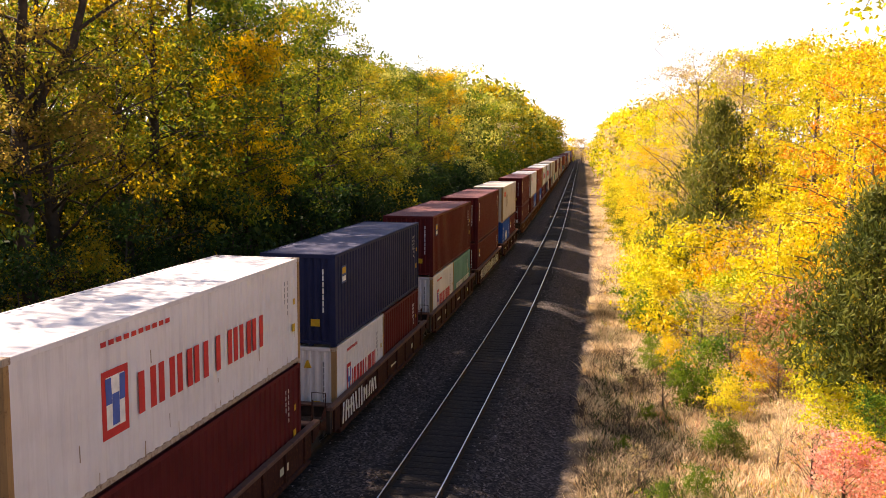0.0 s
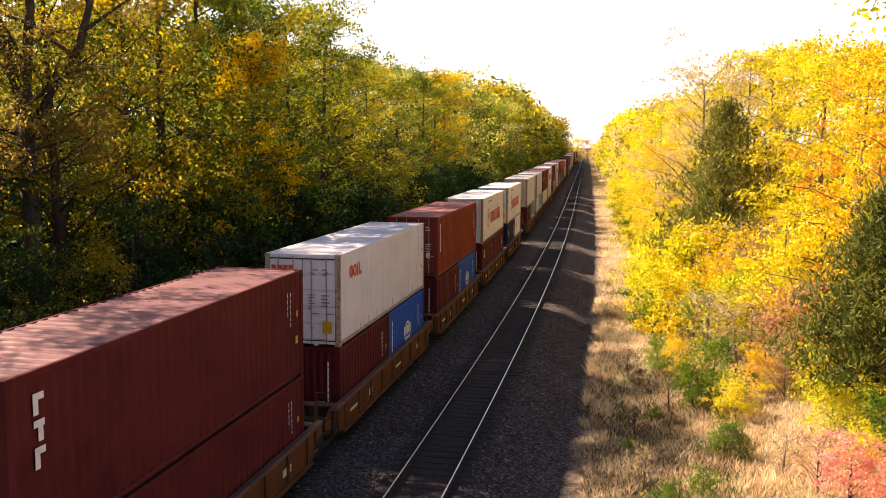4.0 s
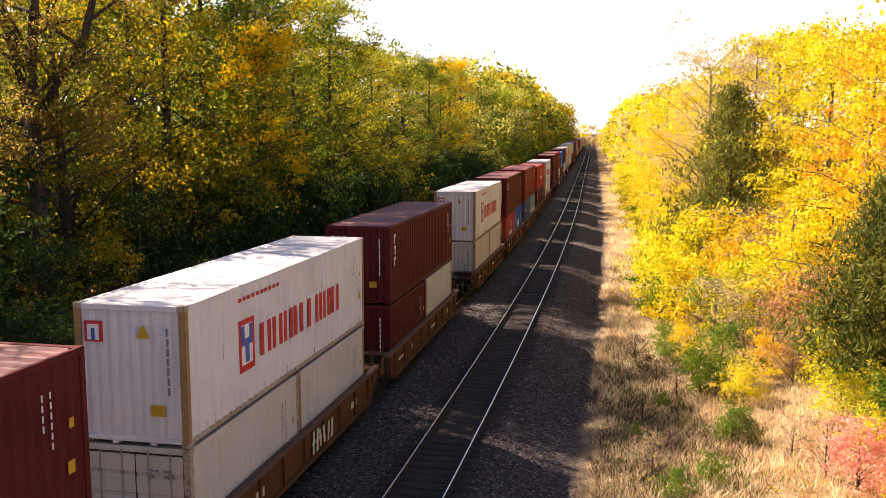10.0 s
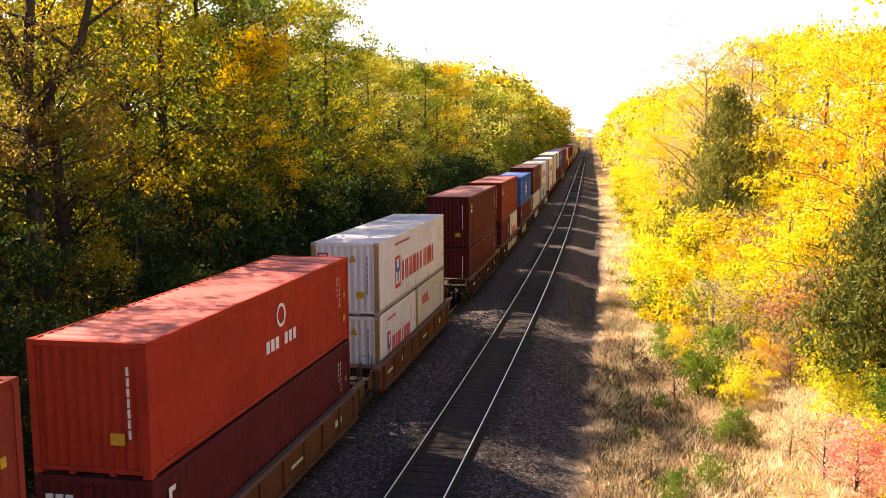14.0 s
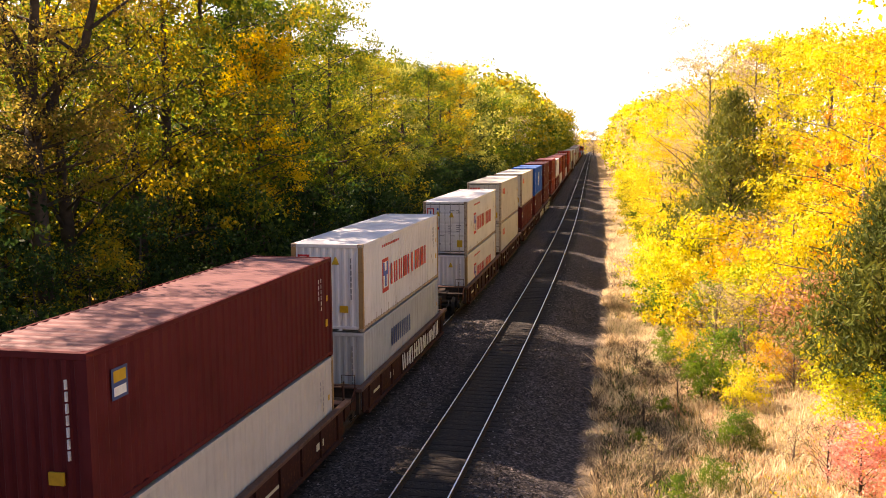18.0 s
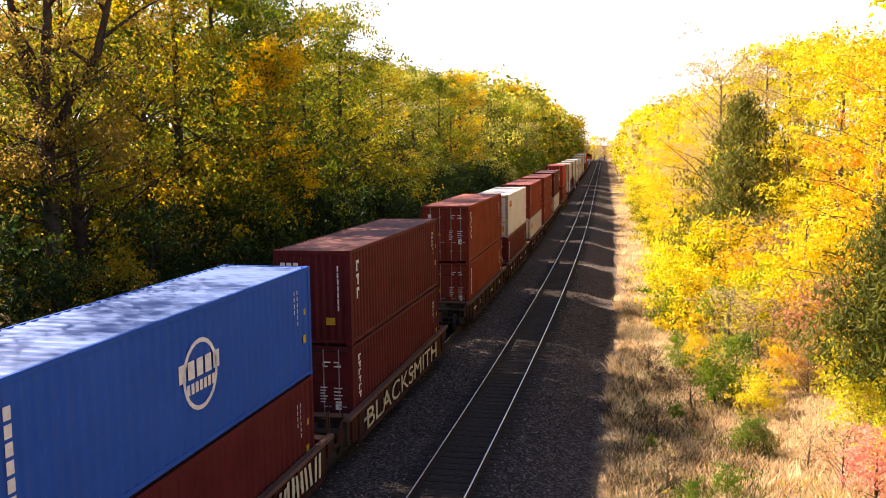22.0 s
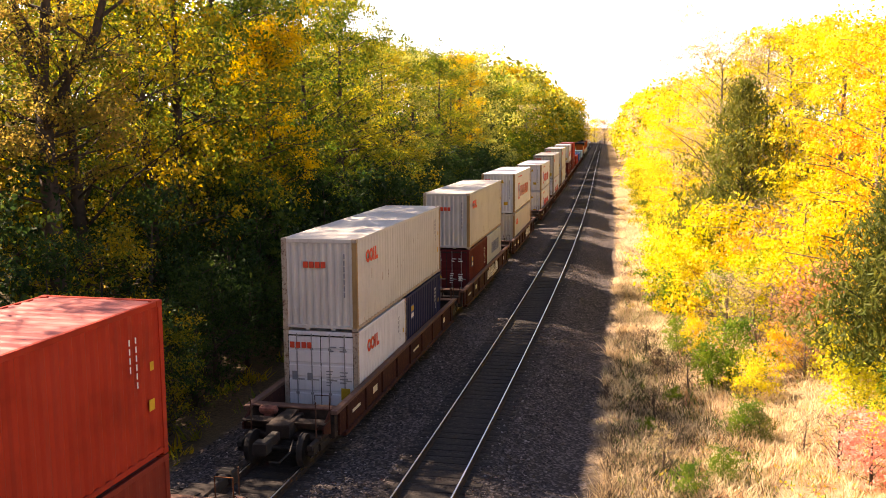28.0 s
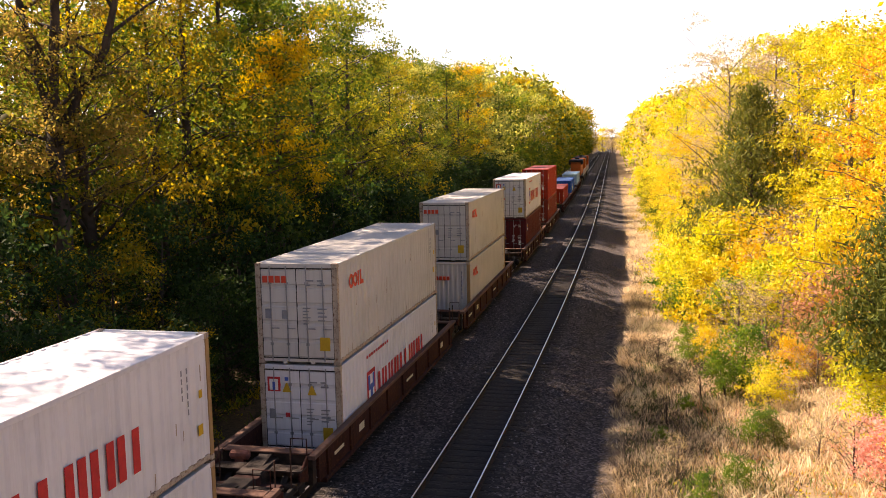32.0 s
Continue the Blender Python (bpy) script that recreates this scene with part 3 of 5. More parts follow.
LEAF = {
    "green": leaf_material("green_leaves", [(0.021, 0.052, 0.008), (0.045, 0.089, 0.011), (0.091, 0.137, 0.016), (0.194, 0.204, 0.022), (0.398, 0.333, 0.028)], 0.60),
    # green leaves with the deep shade below the trees put into their colour
    "shade": leaf_material("shade_toned_green_leaves", [(0.006, 0.017, 0.006), (0.011, 0.028, 0.009), (0.020, 0.044, 0.012), (0.036, 0.070, 0.016), (0.07, 0.10, 0.02)], 0.4),
    # olive-yellow leaves, paled to stand for sunlight and haze on the further trees
    "pale": leaf_material("sun_paled_olive_leaves", [(0.06, 0.10, 0.03), (0.15, 0.19, 0.05), (0.31, 0.33, 0.07), (0.50, 0.45, 0.09), (0.22, 0.25, 0.08)], 0.6),
    "olive": leaf_material("turning_leaves", [(0.033, 0.067, 0.01), (0.071, 0.12, 0.014), (0.167, 0.192, 0.021), (0.357, 0.281, 0.026), (0.549, 0.354, 0.028)], 0.60),
    "bronze": leaf_material("bronze_leaves", [(0.045, 0.078, 0.014), (0.115, 0.135, 0.022), (0.25, 0.20, 0.038), (0.36, 0.225, 0.06), (0.18, 0.195, 0.025)], 0.60),
    "gold": leaf_material("golden_leaves", [(0.14, 0.18, 0.016), (0.42, 0.33, 0.018), (0.68, 0.46, 0.02), (0.74, 0.46, 0.02), (0.34, 0.31, 0.02)], 0.58),
    "yellow": leaf_material("yellow_leaves", [(0.16, 0.19, 0.02), (0.44, 0.42, 0.03), (0.70, 0.60, 0.04), (0.74, 0.63, 0.045), (0.72, 0.50, 0.035)], 0.36),
    "amber": leaf_material("amber_leaves", [(0.28, 0.27, 0.025), (0.66, 0.56, 0.04), (0.74, 0.57, 0.04), (0.74, 0.44, 0.035), (0.58, 0.47, 0.035)], 0.36),
    "orange": leaf_material("orange_leaves", [(0.64, 0.52, 0.04), (0.74, 0.50, 0.04), (0.74, 0.40, 0.04), (0.74, 0.27, 0.04), (0.70, 0.50, 0.05)], 0.36),
    "buff": leaf_material("buff_leaves", [(0.24, 0.20, 0.12), (0.42, 0.32, 0.21), (0.55, 0.42, 0.29), (0.66, 0.54, 0.18), (0.40, 0.29, 0.20)], 0.36),
    "lime": leaf_material("yellow_green_leaves", [(0.10, 0.17, 0.02), (0.28, 0.36, 0.03), (0.58, 0.58, 0.04), (0.76, 0.66, 0.04), (0.34, 0.40, 0.03)], 0.36),
    "grass_green": leaf_material("fresh_green_leaves", [(0.03, 0.08, 0.015), (0.06, 0.13, 0.02), (0.12, 0.21, 0.025), (0.22, 0.29, 0.03), (0.10, 0.17, 0.03)]),
    "pink": leaf_material("pink_red_leaves", [(0.60, 0.20, 0.15), (0.74, 0.33, 0.27), (0.78, 0.42, 0.35), (0.70, 0.25, 0.17), (0.64, 0.38, 0.22)], 0.4),
    "russet": leaf_material("russet_leaves", [(0.28, 0.16, 0.10), (0.42, 0.22, 0.15), (0.50, 0.27, 0.18), (0.52, 0.31, 0.12), (0.38, 0.26, 0.17)]),
    "needle": leaf_material("cedar_needles", [(0.030, 0.050, 0.012), (0.07, 0.095, 0.02), (0.13, 0.15, 0.03), (0.20, 0.20, 0.035), (0.15, 0.14, 0.035)], 0.35),
    # dead brown growth, its tones lowered to deepen the shadow patch on the bank
    "dead": leaf_material("shadow_toned_dead_brown_leaves", [(0.022, 0.017, 0.012), (0.045, 0.034, 0.024), (0.085, 0.062, 0.042), (0.15, 0.10, 0.07), (0.06, 0.055, 0.025)], 0.2),
    "straw": leaf_material("dry_grass_blades", [(0.28, 0.20, 0.11), (0.53, 0.40, 0.23), (0.72, 0.56, 0.36), (0.80, 0.67, 0.47), (0.40, 0.34, 0.15)], 0.4),
}


def plant(kind, leaf, s, off, scale=1.0, rz=0.0, label="", category="tree", name="tree", group="", squash=1.0):
    trunk, crown = TREES[kind]
    root = new(name)
    root.matrix_basis = place(s, off, height(off) - 0.05, rz) @ Matrix.Diagonal((scale, scale, scale * squash, 1))
    part("trunk", trunk, PALEBARK if leaf in ("yellow", "amber", "orange", "buff", "lime", "russet") else BARK, root)
    part("crown", crown, LEAF[leaf], root)
    return tagged(root, label, category, group)


LEFT = {"pale": "olive-yellow tree further along the line, sunlight and haze paled into its colour", "green": "dense green tree just turning yellow, in deep shade below", "olive": "olive-green tree with many yellowing leaves", "bronze": "thin bronze-leaved tree with dark forked limbs", "gold": "golden yellow autumn tree among green ones", "buff": "pale buff-leaved tree with thin twigs"}
ROW = "trees beyond the train"
rng = random.Random(3)
FRONT = """15.6 sparse-2 olive 1.2|20.3 sparse-0 bronze 1.22|28.8 forked-0 bronze 1.12|32.1 sparse-1 olive 1.24|35.6 near-3 olive 1.16|39.4 near-4 green 1.31|42.8 near-0 olive 1.40|46.0 near-2 green 1.10|49.6 near-1 green 1.20|55.2 near-4 green 1.18
61.8 near-2 green 1.18|69.1 near-0 green 1.18|75.6 near-3 olive 1.10|82.1 near-1 pale 1.06|89.4 near-4 green 1.12|97.5 near-2 green 1.08|105.6 near-0 olive 1.16|114.0 column-0 gold 1.22|121.5 mid-1 pale 1.24|130.0 mid-0 pale 1.30|139.2 mid-1 green 1.20
148.0 mid-2 green 1.12|156.9 mid-0 green 1.12|166.1 mid-1 olive 1.14|175.6 mid-2 green 1.16|185.0 mid-0 pale 1.24|194.2 mid-1 olive 1.28"""
plant(("column", 0), "gold", 43.6, -18.6, 0.98, 40, LEFT["gold"], group=ROW)
plant(("bare", 0), "buff", 170.0, -17.0, 1.15, 0, LEFT["buff"], group=ROW)
for spec in FRONT.replace("\n", "|").split("|"):
    s, kind, lf, sc = spec.split()
    zone, k = kind.split("-")
    plant((zone, int(k)), lf, float(s), -21.0 + rng.uniform(-0.7, 0.7), float(sc), 0 if zone == "forked" else rng.uniform(0, 360), LEFT[lf], group=ROW)
s, i = 20.0, 0
while s < 520:
    zone = "mid" if s < 190 else "far"
    if s < 130:
        plant(("far", i % 3), "green", s, -37.0, rng.uniform(0.95, 1.05), rng.uniform(0, 360), LEFT["green"], group=ROW)
    lf = rng.choice(["green", "olive", "bronze"] if s < 54 else ["green", "green", "olive"] if s < 110 else ["green", "olive", "pale"])
    plant((zone, i % 3), lf, s + rng.uniform(-1, 1), -28.0 + rng.uniform(-1.2, 1.2), rng.uniform(1.2, 1.32) * (0.90 if s < 100 else 0.98 if s < 150 else 1.02 if s < 230 else 1.25), rng.uniform(0, 360), LEFT[lf], group=ROW)
    if s > 195:
        plant(("far", (i + 1) % 3), rng.choice(["pale", "olive", "green"]), s + 4, -21.0 + rng.uniform(-0.8, 0.8), rng.uniform(1.0, 1.2), rng.uniform(0, 360), LEFT["olive"], group=ROW)
    if s > 130:
        plant(("far", (i + 2) % 3), rng.choice(["green", "green", "olive"]), s + 2, -16.5 + rng.uniform(-0.8, 0.8), rng.uniform(0.45, 0.58), rng.uniform(0, 360), LEFT["green"], group=ROW)
    s += 7.0 if s < 190 else 10.5
    i += 1
# most of the brush takes leaf colours darkened to stand for tree shade
FOOT = {"shade": "green brush at the foot of the trees, its colour darkened for shade", "olive": "yellowing brush at the foot of the trees", "bronze": "bronze-brown thicket below the trees"}
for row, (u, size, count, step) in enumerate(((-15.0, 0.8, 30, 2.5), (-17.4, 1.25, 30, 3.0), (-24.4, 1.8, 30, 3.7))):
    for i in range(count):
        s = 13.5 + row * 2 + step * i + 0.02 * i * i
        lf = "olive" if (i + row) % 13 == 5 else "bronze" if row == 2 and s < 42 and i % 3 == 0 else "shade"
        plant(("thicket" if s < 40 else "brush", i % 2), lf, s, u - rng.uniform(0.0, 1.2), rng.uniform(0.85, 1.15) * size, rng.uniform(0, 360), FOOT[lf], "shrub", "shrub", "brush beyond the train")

# the bank on the near side of the free track
BANK = {"amber": "amber and yellow autumn tree on the bank", "gold": "golden tree whose crown reaches over the bank", "yellow": "bright yellow autumn tree on the grassy bank", "orange": "yellow and orange autumn tree on the bank", "buff": "pale buff autumn tree with thin leaves", "lime": "yellow-green tree on the bank", "olive": "olive-green tree on the bank", "russet": "small russet-red tree in dry grass"}
NEAR = """40.0 9.0 gold-0 yellow 1.04|43.0 9.8 slim-1 orange 0.98|38.4 9.4 slim-0 orange 0.72|36.0 9.8 gold-1 amber 0.98|45.0 11.2 gold-2 yellow 1.05|50.0 10.0 gold-3 yellow 1.08|53.0 10.6 gold-0 amber 1.12|58.0 8.6 gold-1 yellow 1.2|66.0 7.6 gold-2 yellow 1.17|64.0 5.4 sparse-2 buff 1.02|70.0 11.0 mid-0 yellow 1.05
76.0 6.2 gold-0 buff 1.08|82.0 8.4 mid-1 amber 0.95|78.0 4.4 gold-2 amber 0.80|90.0 6.0 mid-2 yellow 0.90|87.0 3.8 gold-0 amber 0.78|98.0 6.0 mid-0 lime 0.86|96.0 3.6 gold-2 yellow 0.74|107.0 5.6 mid-1 yellow 0.90|104.0 3.4 gold-1 lime 0.66|117.0 5.2 mid-2 lime 0.92
20.0 7.0 crown-0 lime 0.98|31.5 12.6 gold-2 yellow 1.0|39.0 13.5 gold-3 amber 1.08|52.0 15.0 mid-0 olive 0.84|60.0 14.5 mid-1 lime 0.9|68.0 15.0 mid-2 buff 0.95|44.0 15.5 mid-1 olive 0.84|37.0 15.0 mid-2 amber 0.8|77.0 13.5 mid-0 olive 0.95|87.0 12.0 mid-1 lime 0.95|97.0 10.5 mid-2 olive 0.9|26.5 10.6 gold-1 yellow 0.5|43.0 7.0 slim-1 yellow 0.5|59.0 7.4 slim-0 buff 1.12"""
for spec in NEAR.replace("\n", "|").split("|"):
    s, u, kind, lf, sc = spec.split()
    zone, k = kind.split("-")
    plant((zone, int(k)), lf, float(s), float(u), float(sc), rng.uniform(0, 360), BANK[lf], group="trees on the bank")
s, i = 122.0, 0
while s < 480:
    zone = "mid" if s < 160 else "far"
    for row, u in enumerate((5.0, 10.5)):
        lf = rng.choice(["yellow", "yellow", "buff", "lime", "olive"])
        sc = rng.uniform(0.88, 1.04) * (0.80 if row == 0 else min(1.2, 0.98 + 0.0014 * (s - 130)))
        plant((zone, rng.randrange(3)), lf, s + rng.uniform(-1, 1), u + rng.uniform(-0.8, 0.8), sc, rng.uniform(0, 360), BANK[lf], group="trees on the bank")
    s += {"mid": 6.0, "far": 9.0}[zone]
    i += 1
plant(("cedar", 0), "needle", 53.5, 5.5, 1.0, 0, "dark green conical cedar among yellow trees", "cedar", "cedar")
plant(("cedar", 1), "needle", 30.8, 7.9, 1.02, 70, "dark green cedar on the grassy bank", "cedar", "cedar")
SHRUBS = """43.1 5.0 shrub-0 lime 1.15|42.6 5.7 shrub-1 yellow 1.0|44.4 4.2 shrub-2 grass_green 0.95|32.9 3.9 shrub-1 yellow 0.54|35.0 3.2 shrub-0 grass_green 0.80|34.4 2.6 shrub-2 grass_green 0.55|29.1 3.1 shrub-2 grass_green 0.42|28.7 3.6 shrub-0 needle 0.32
37.7 6.9 shrub-0 russet 1.15|38.6 6.2 twiggy-1 russet 1.1|36.4 6.3 shrub-2 russet 0.8|35.2 6.4 twiggy-0 russet 0.9|24.6 5.8 shrub-1 pink 0.62|23.4 6.6 shrub-0 pink 0.5|25.6 5.2 twiggy-0 pink 0.5|29.6 7.6 shrub-2 yellow 0.6|30.0 6.6 shrub-0 lime 0.6|26.4 6.6 shrub-1 yellow 0.5|47.9 2.4 shrub-0 yellow 1.15|48.6 1.6 shrub-1 grass_green 0.85|50.0 3.2 shrub-2 amber 1.0
36.2 1.0 twiggy-1 dead 0.34|34.4 1.7 twiggy-0 dead 0.4|31.0 0.4 twiggy-1 dead 0.32|28.4 0.9 twiggy-0 dead 0.3|38.0 0.6 shrub-0 dead 0.26|40.4 1.6 shrub-0 grass_green 0.5|39.4 0.2 twiggy-1 dead 0.4|33.0 1.0 shrub-2 grass_green 0.22|29.4 0.2 shrub-1 grass_green 0.2
40.0 5.2 twiggy-0 buff 0.9|41.0 3.6 twiggy-1 buff 1.0|38.4 4.6 twiggy-0 buff 0.9|39.6 2.6 shrub-2 amber 0.55|45.6 6.4 brush-1 yellow 0.75|47.0 5.0 brush-0 amber 0.7|46.0 3.4 shrub-1 yellow 1.05|41.2 6.6 brush-0 lime 0.7|40.0 8.2 brush-1 amber 0.7|36.0 5.2 shrub-0 amber 0.55|34.6 5.8 twiggy-1 buff 0.6|33.8 6.8 shrub-0 lime 0.7|27.4 4.6 twiggy-0 buff 0.4|25.5 2.2 shrub-1 grass_green 0.32|24.4 1.2 shrub-0 grass_green 0.3|26.4 0.6 twiggy-1 buff 0.4|28.0 7.4 shrub-0 grass_green 0.6|22.4 7.0 shrub-2 yellow 0.6
46.4 4.7 brush-1 amber 0.8|52.0 3.2 brush-0 yellow 0.75|55.0 2.0 shrub-1 lime 1.1|58.0 3.6 brush-1 amber 0.8|61.0 1.8 shrub-2 yellow 1.2|65.0 3.0 brush-0 yellow 0.9|70.0 2.6 shrub-0 grass_green 1.1|74.0 3.0 brush-1 yellow 0.85|79.0 2.8 shrub-1 olive 1.3|84.0 2.4 brush-0 yellow 0.8|90.0 1.9 brush-1 olive 0.8|97.0 2.2 brush-0 yellow 0.8|104.0 1.8 brush-1 olive 0.8|112.0 2.0 brush-0 olive 0.9|120.0 2.2 brush-1 yellow 1.0|130.0 2.2 brush-0 lime 1.0|141.0 2.4 brush-1 yellow 1.0
49.5 4.2 brush-0 yellow 1.05|48.0 5.8 brush-1 amber 1.0|50.5 2.8 brush-0 lime 0.9|47.0 7.2 twiggy-0 buff 1.4|46.0 6.0 twiggy-1 buff 1.3|54.0 5.4 twiggy-1 buff 1.5|48.5 6.6 twiggy-0 buff 1.5|60.0 5.0 twiggy-0 buff 1.6|35.5 8.8 brush-1 amber 0.8|44.0 7.2 brush-0 yellow 0.9"""
NAMES = {"amber": "amber-leaved shrub on the bank", "dead": "dead brush with bare brown stems, darkened for the shadow on the bank", "lime": "rounded yellow-green shrub in dry grass", "grass_green": "leafy fresh-green shrub on the bank", "needle": "low dark green juniper shrub", "pink": "pink-red leaved shrub in dry grass", "yellow": "bushy bright yellow shrub on the bank", "russet": "thin russet shrub with bare twigs", "buff": "dry buff shrub with bare twigs", "olive": "olive-green shrub on the bank", "orange": "orange-leaved shrub on the bank"}
for spec in SHRUBS.replace("\n", "|").split("|"):
    s, u, kind, lf, sc = spec.split()
    zone, k = kind.split("-")
    plant((zone, int(k)), lf, float(s), float(u), float(sc), rng.uniform(0, 360), NAMES[lf], "shrub", "shrub", "shrubs on the bank")
# the woods go on behind the bridge
for i in range(8):
    for u in (-17.5, -24.0, 11.0):
        lf = "olive" if u > 0 else "green"
        plant(("far", i % 3), lf, -14 - 9.0 * i, u + rng.uniform(-1, 1), rng.uniform(0.8, 1.0), rng.uniform(0, 360), "dense tree beside the line behind the bridge", group="trees behind the bridge")
# the far end of the line
for s, u, sc in ((470, -19, 1.5), (500, -17.5, 1.5), (535, -20, 1.55), (580, -19, 1.5)):
    plant(("far", int(s) % 3), "olive", s, u, sc, 40, "round olive-green tree far along the line", group="trees at the far end")
for k in range(26):
    plant(("far", k % 3), rng.choice(["yellow", "olive", "buff"]), 490 + rng.uniform(0, 120), -70 + 6 * k + rng.uniform(-2, 2), rng.uniform(0.7, 0.95), rng.uniform(0, 360), "distant autumn tree at the bend of the line", group="trees at the far end")


# ---- dry grass on the bank ----
def grass(name, count, s0, s1, u0, u1, tall, width, seed, lf, label):
    g = np.random.default_rng(seed)
    ss, us = g.uniform(s0, s1, count), u0 + (u1 - u0) * g.uniform(0, 1, count) ** 1.25
    keep = [noise.noise(Vector((a * 0.35, b * 0.6, seed))) + 0.35 * noise.noise(Vector((a * 1.7, b * 1.7, seed))) > -0.28 + 0.5 * (b < -1.1) for a, b in zip(ss, us)]
    pts = [tuple(along(a, b, height(b) - 0.02)) for a, b, k in zip(ss, us, keep) if k]
    p = np.array(pts)
    n = len(p)
    a = g.uniform(0, 2 * np.pi, n)
    side = np.stack([np.cos(a), np.sin(a), np.zeros(n)], 1) * width * g.uniform(0.6, 1.4, n)[:, None]
    hh = tall * g.uniform(0.4, 1.25, n)[:, None]
    tuft = np.array([0.62 + 0.85 * max(0.0, noise.noise(Vector((q[0] * 1.3, q[1] * 1.3, seed))) + 0.25) for q in pts])[:, None]
    hh = hh * tuft
    lean = np.stack([g.normal(0, 0.55, n), g.normal(0, 0.55, n), np.ones(n)], 1)
    mid, tip = p + lean * hh * 0.55, p + lean * hh + np.stack([g.normal(0, 0.2, n), g.normal(0, 0.2, n), -0.1 * np.ones(n)], 1) * hh
    v = np.stack([p - side, p + side, mid + side * 0.8, mid - side * 0.8, tip], 1).reshape(-1, 3)
    i = np.arange(n)[:, None] * 5
    f = np.concatenate([i + np.array([[0, 1, 2]]), i + np.array([[0, 2, 3]]), i + np.array([[3, 2, 4]])], 1).reshape(-1, 3)
    ob = new(name, fast_mesh(name, v, f))
    ob.data.materials[0] = LEAF[lf]
    return tagged(ob, label, "grass", "", "stuff")


grass("dry_grass", 70000, 17, 60, -1.5, 10, 0.42, 0.013, 5, "straw", "tall dry straw-coloured grass covering the bank")
grass("dry_grass", 24000, 60, 150, -1.4, 6, 0.45, 0.02, 6, "straw", "dry straw-coloured grass beside the ballast")
grass("green_grass", 9000, 18, 70, -0.8, 6, 0.32, 0.010, 9, "grass_green", "scattered green weeds among dry grass")
grass("green_weeds", 9000, 22, 42, -0.9, 3.4, 0.34, 0.012, 10, "shade", "low dark green weeds in the grass")
grass("dead_weeds", 7000, 18, 75, -1.0, 4, 0.6, 0.008, 21, "dead", "dark dead weed stalks among the grass")
grass("undergrowth", 14000, 12, 110, -15.5, -13.2, 0.5, 0.03, 12, "olive", "dark weeds along the foot of the trees")
grass("fallen_leaves", 9000, 18, 70, -0.6, 9, 0.10, 0.035, 33, "amber", "fallen amber and yellow leaves caught in the grass")
grass("pink_weeds", 4000, 20, 45, 1.5, 8, 0.42, 0.012, 35, "russet", "reddish weeds among the dry grass")
grass("dead_weeds", 9000, 18, 44, -1.4, 2.6, 0.5, 0.009, 41, "dead", "dark dead weeds along the edge of the ballast")


# ---- containers ----
def corrugated(a0, a1, n, face, depth, back, z0, z1, axis):
    """A wall panel with trapezoid ribs along one axis; its back is flat."""
    pts = []
    step = (a1 - a0) / n
    for i in range(n):
        p = a0 + i * step
        pts += [(p, face), (p + 0.32 * step, face), (p + 0.5 * step, face - depth), (p + 0.82 * step, face - depth)]
    pts.append((a1, face))
    v, m = [], len(pts)
    for z in (z0, z1):
        for a, d in pts:
            v.append((d, a, z) if axis == "y" else (a, d, z))
    for z in (z0, z1):
        for a in (a0, a1):
            v.append((back, a, z) if axis == "y" else (a, back, z))
    f = [(i, i + 1, m + i + 1, m + i) for i in range(m - 1)]
    b = 2 * m
    f += [(b, b + 2, b + 3, b + 1), (0, m, b + 2, b), (m - 1, b + 1, b + 3, 2 * m - 1), tuple(range(m))[::-1] + (b, b + 1), tuple(range(m, 2 * m)) + (b + 3, b + 2)]
    return v, f


def mirror_x(data):
    v, f = data
    return [(-x, y, z) for x, y, z in v], [q[::-1] for q in f]


def roof_data(L, h, n):
    v, f = [], []
    ys = []
    for i in range(n):
        p = -L / 2 + 0.08 + (L - 0.16) * i / n
        st = (L - 0.16) / n
        ys += [(p, h - 0.012), (p + 0.3 * st, h - 0.012), (p + 0.45 * st, h - 0.03), (p + 0.85 * st, h - 0.03)]
    ys.append((L / 2 - 0.08, h - 0.012))
    for y, z in ys:
        v += [(-1.16, y, z), (1.16, y, z), (1.16, y, h - 0.09), (-1.16, y, h - 0.09)]
    m = len(ys)
    for i in range(m - 1):
        for k in range(4):
            j = (k + 1) % 4
            f.append((4 * i + k, 4 * i + j, 4 * i + 4 + j, 4 * i + 4 + k))
    f += [(3, 2, 1, 0), (4 * m - 4, 4 * m - 3, 4 * m - 2, 4 * m - 1)]
    return v, f


def door_data(x0, x1, h, y):
    """A door leaf with five raised panels, one above the other."""
    z0, z1, n = 0.17, h - 0.14, 5
    pts = [(z0, y)]
    st = (z1 - z0) / n
    for i in range(n):
        a = z0 + st * i
        pts += [(a + 0.08 * st, y), (a + 0.14 * st, y - 0.024), (a + 0.86 * st, y - 0.024), (a + 0.92 * st, y)]
    pts.append((z1, y))
    m = len(pts)
    v = [(x, yy, z) for x in (x0, x1) for z, yy in pts] + [(x, y + 0.05, z) for x in (x0, x1) for z in (z0, z1)]
    f = [(i, i + m, i + m + 1, i + 1) for i in range(m - 1)]
    b = 2 * m
    f += [(b, b + 1, b + 3, b + 2), tuple(range(m)) + (b + 1, b), tuple(range(m, 2 * m))[::-1] + (b + 2, b + 3), (0, b, b + 2, m), (m - 1, 2 * m - 1, b + 3, b + 1)]
    return v, f


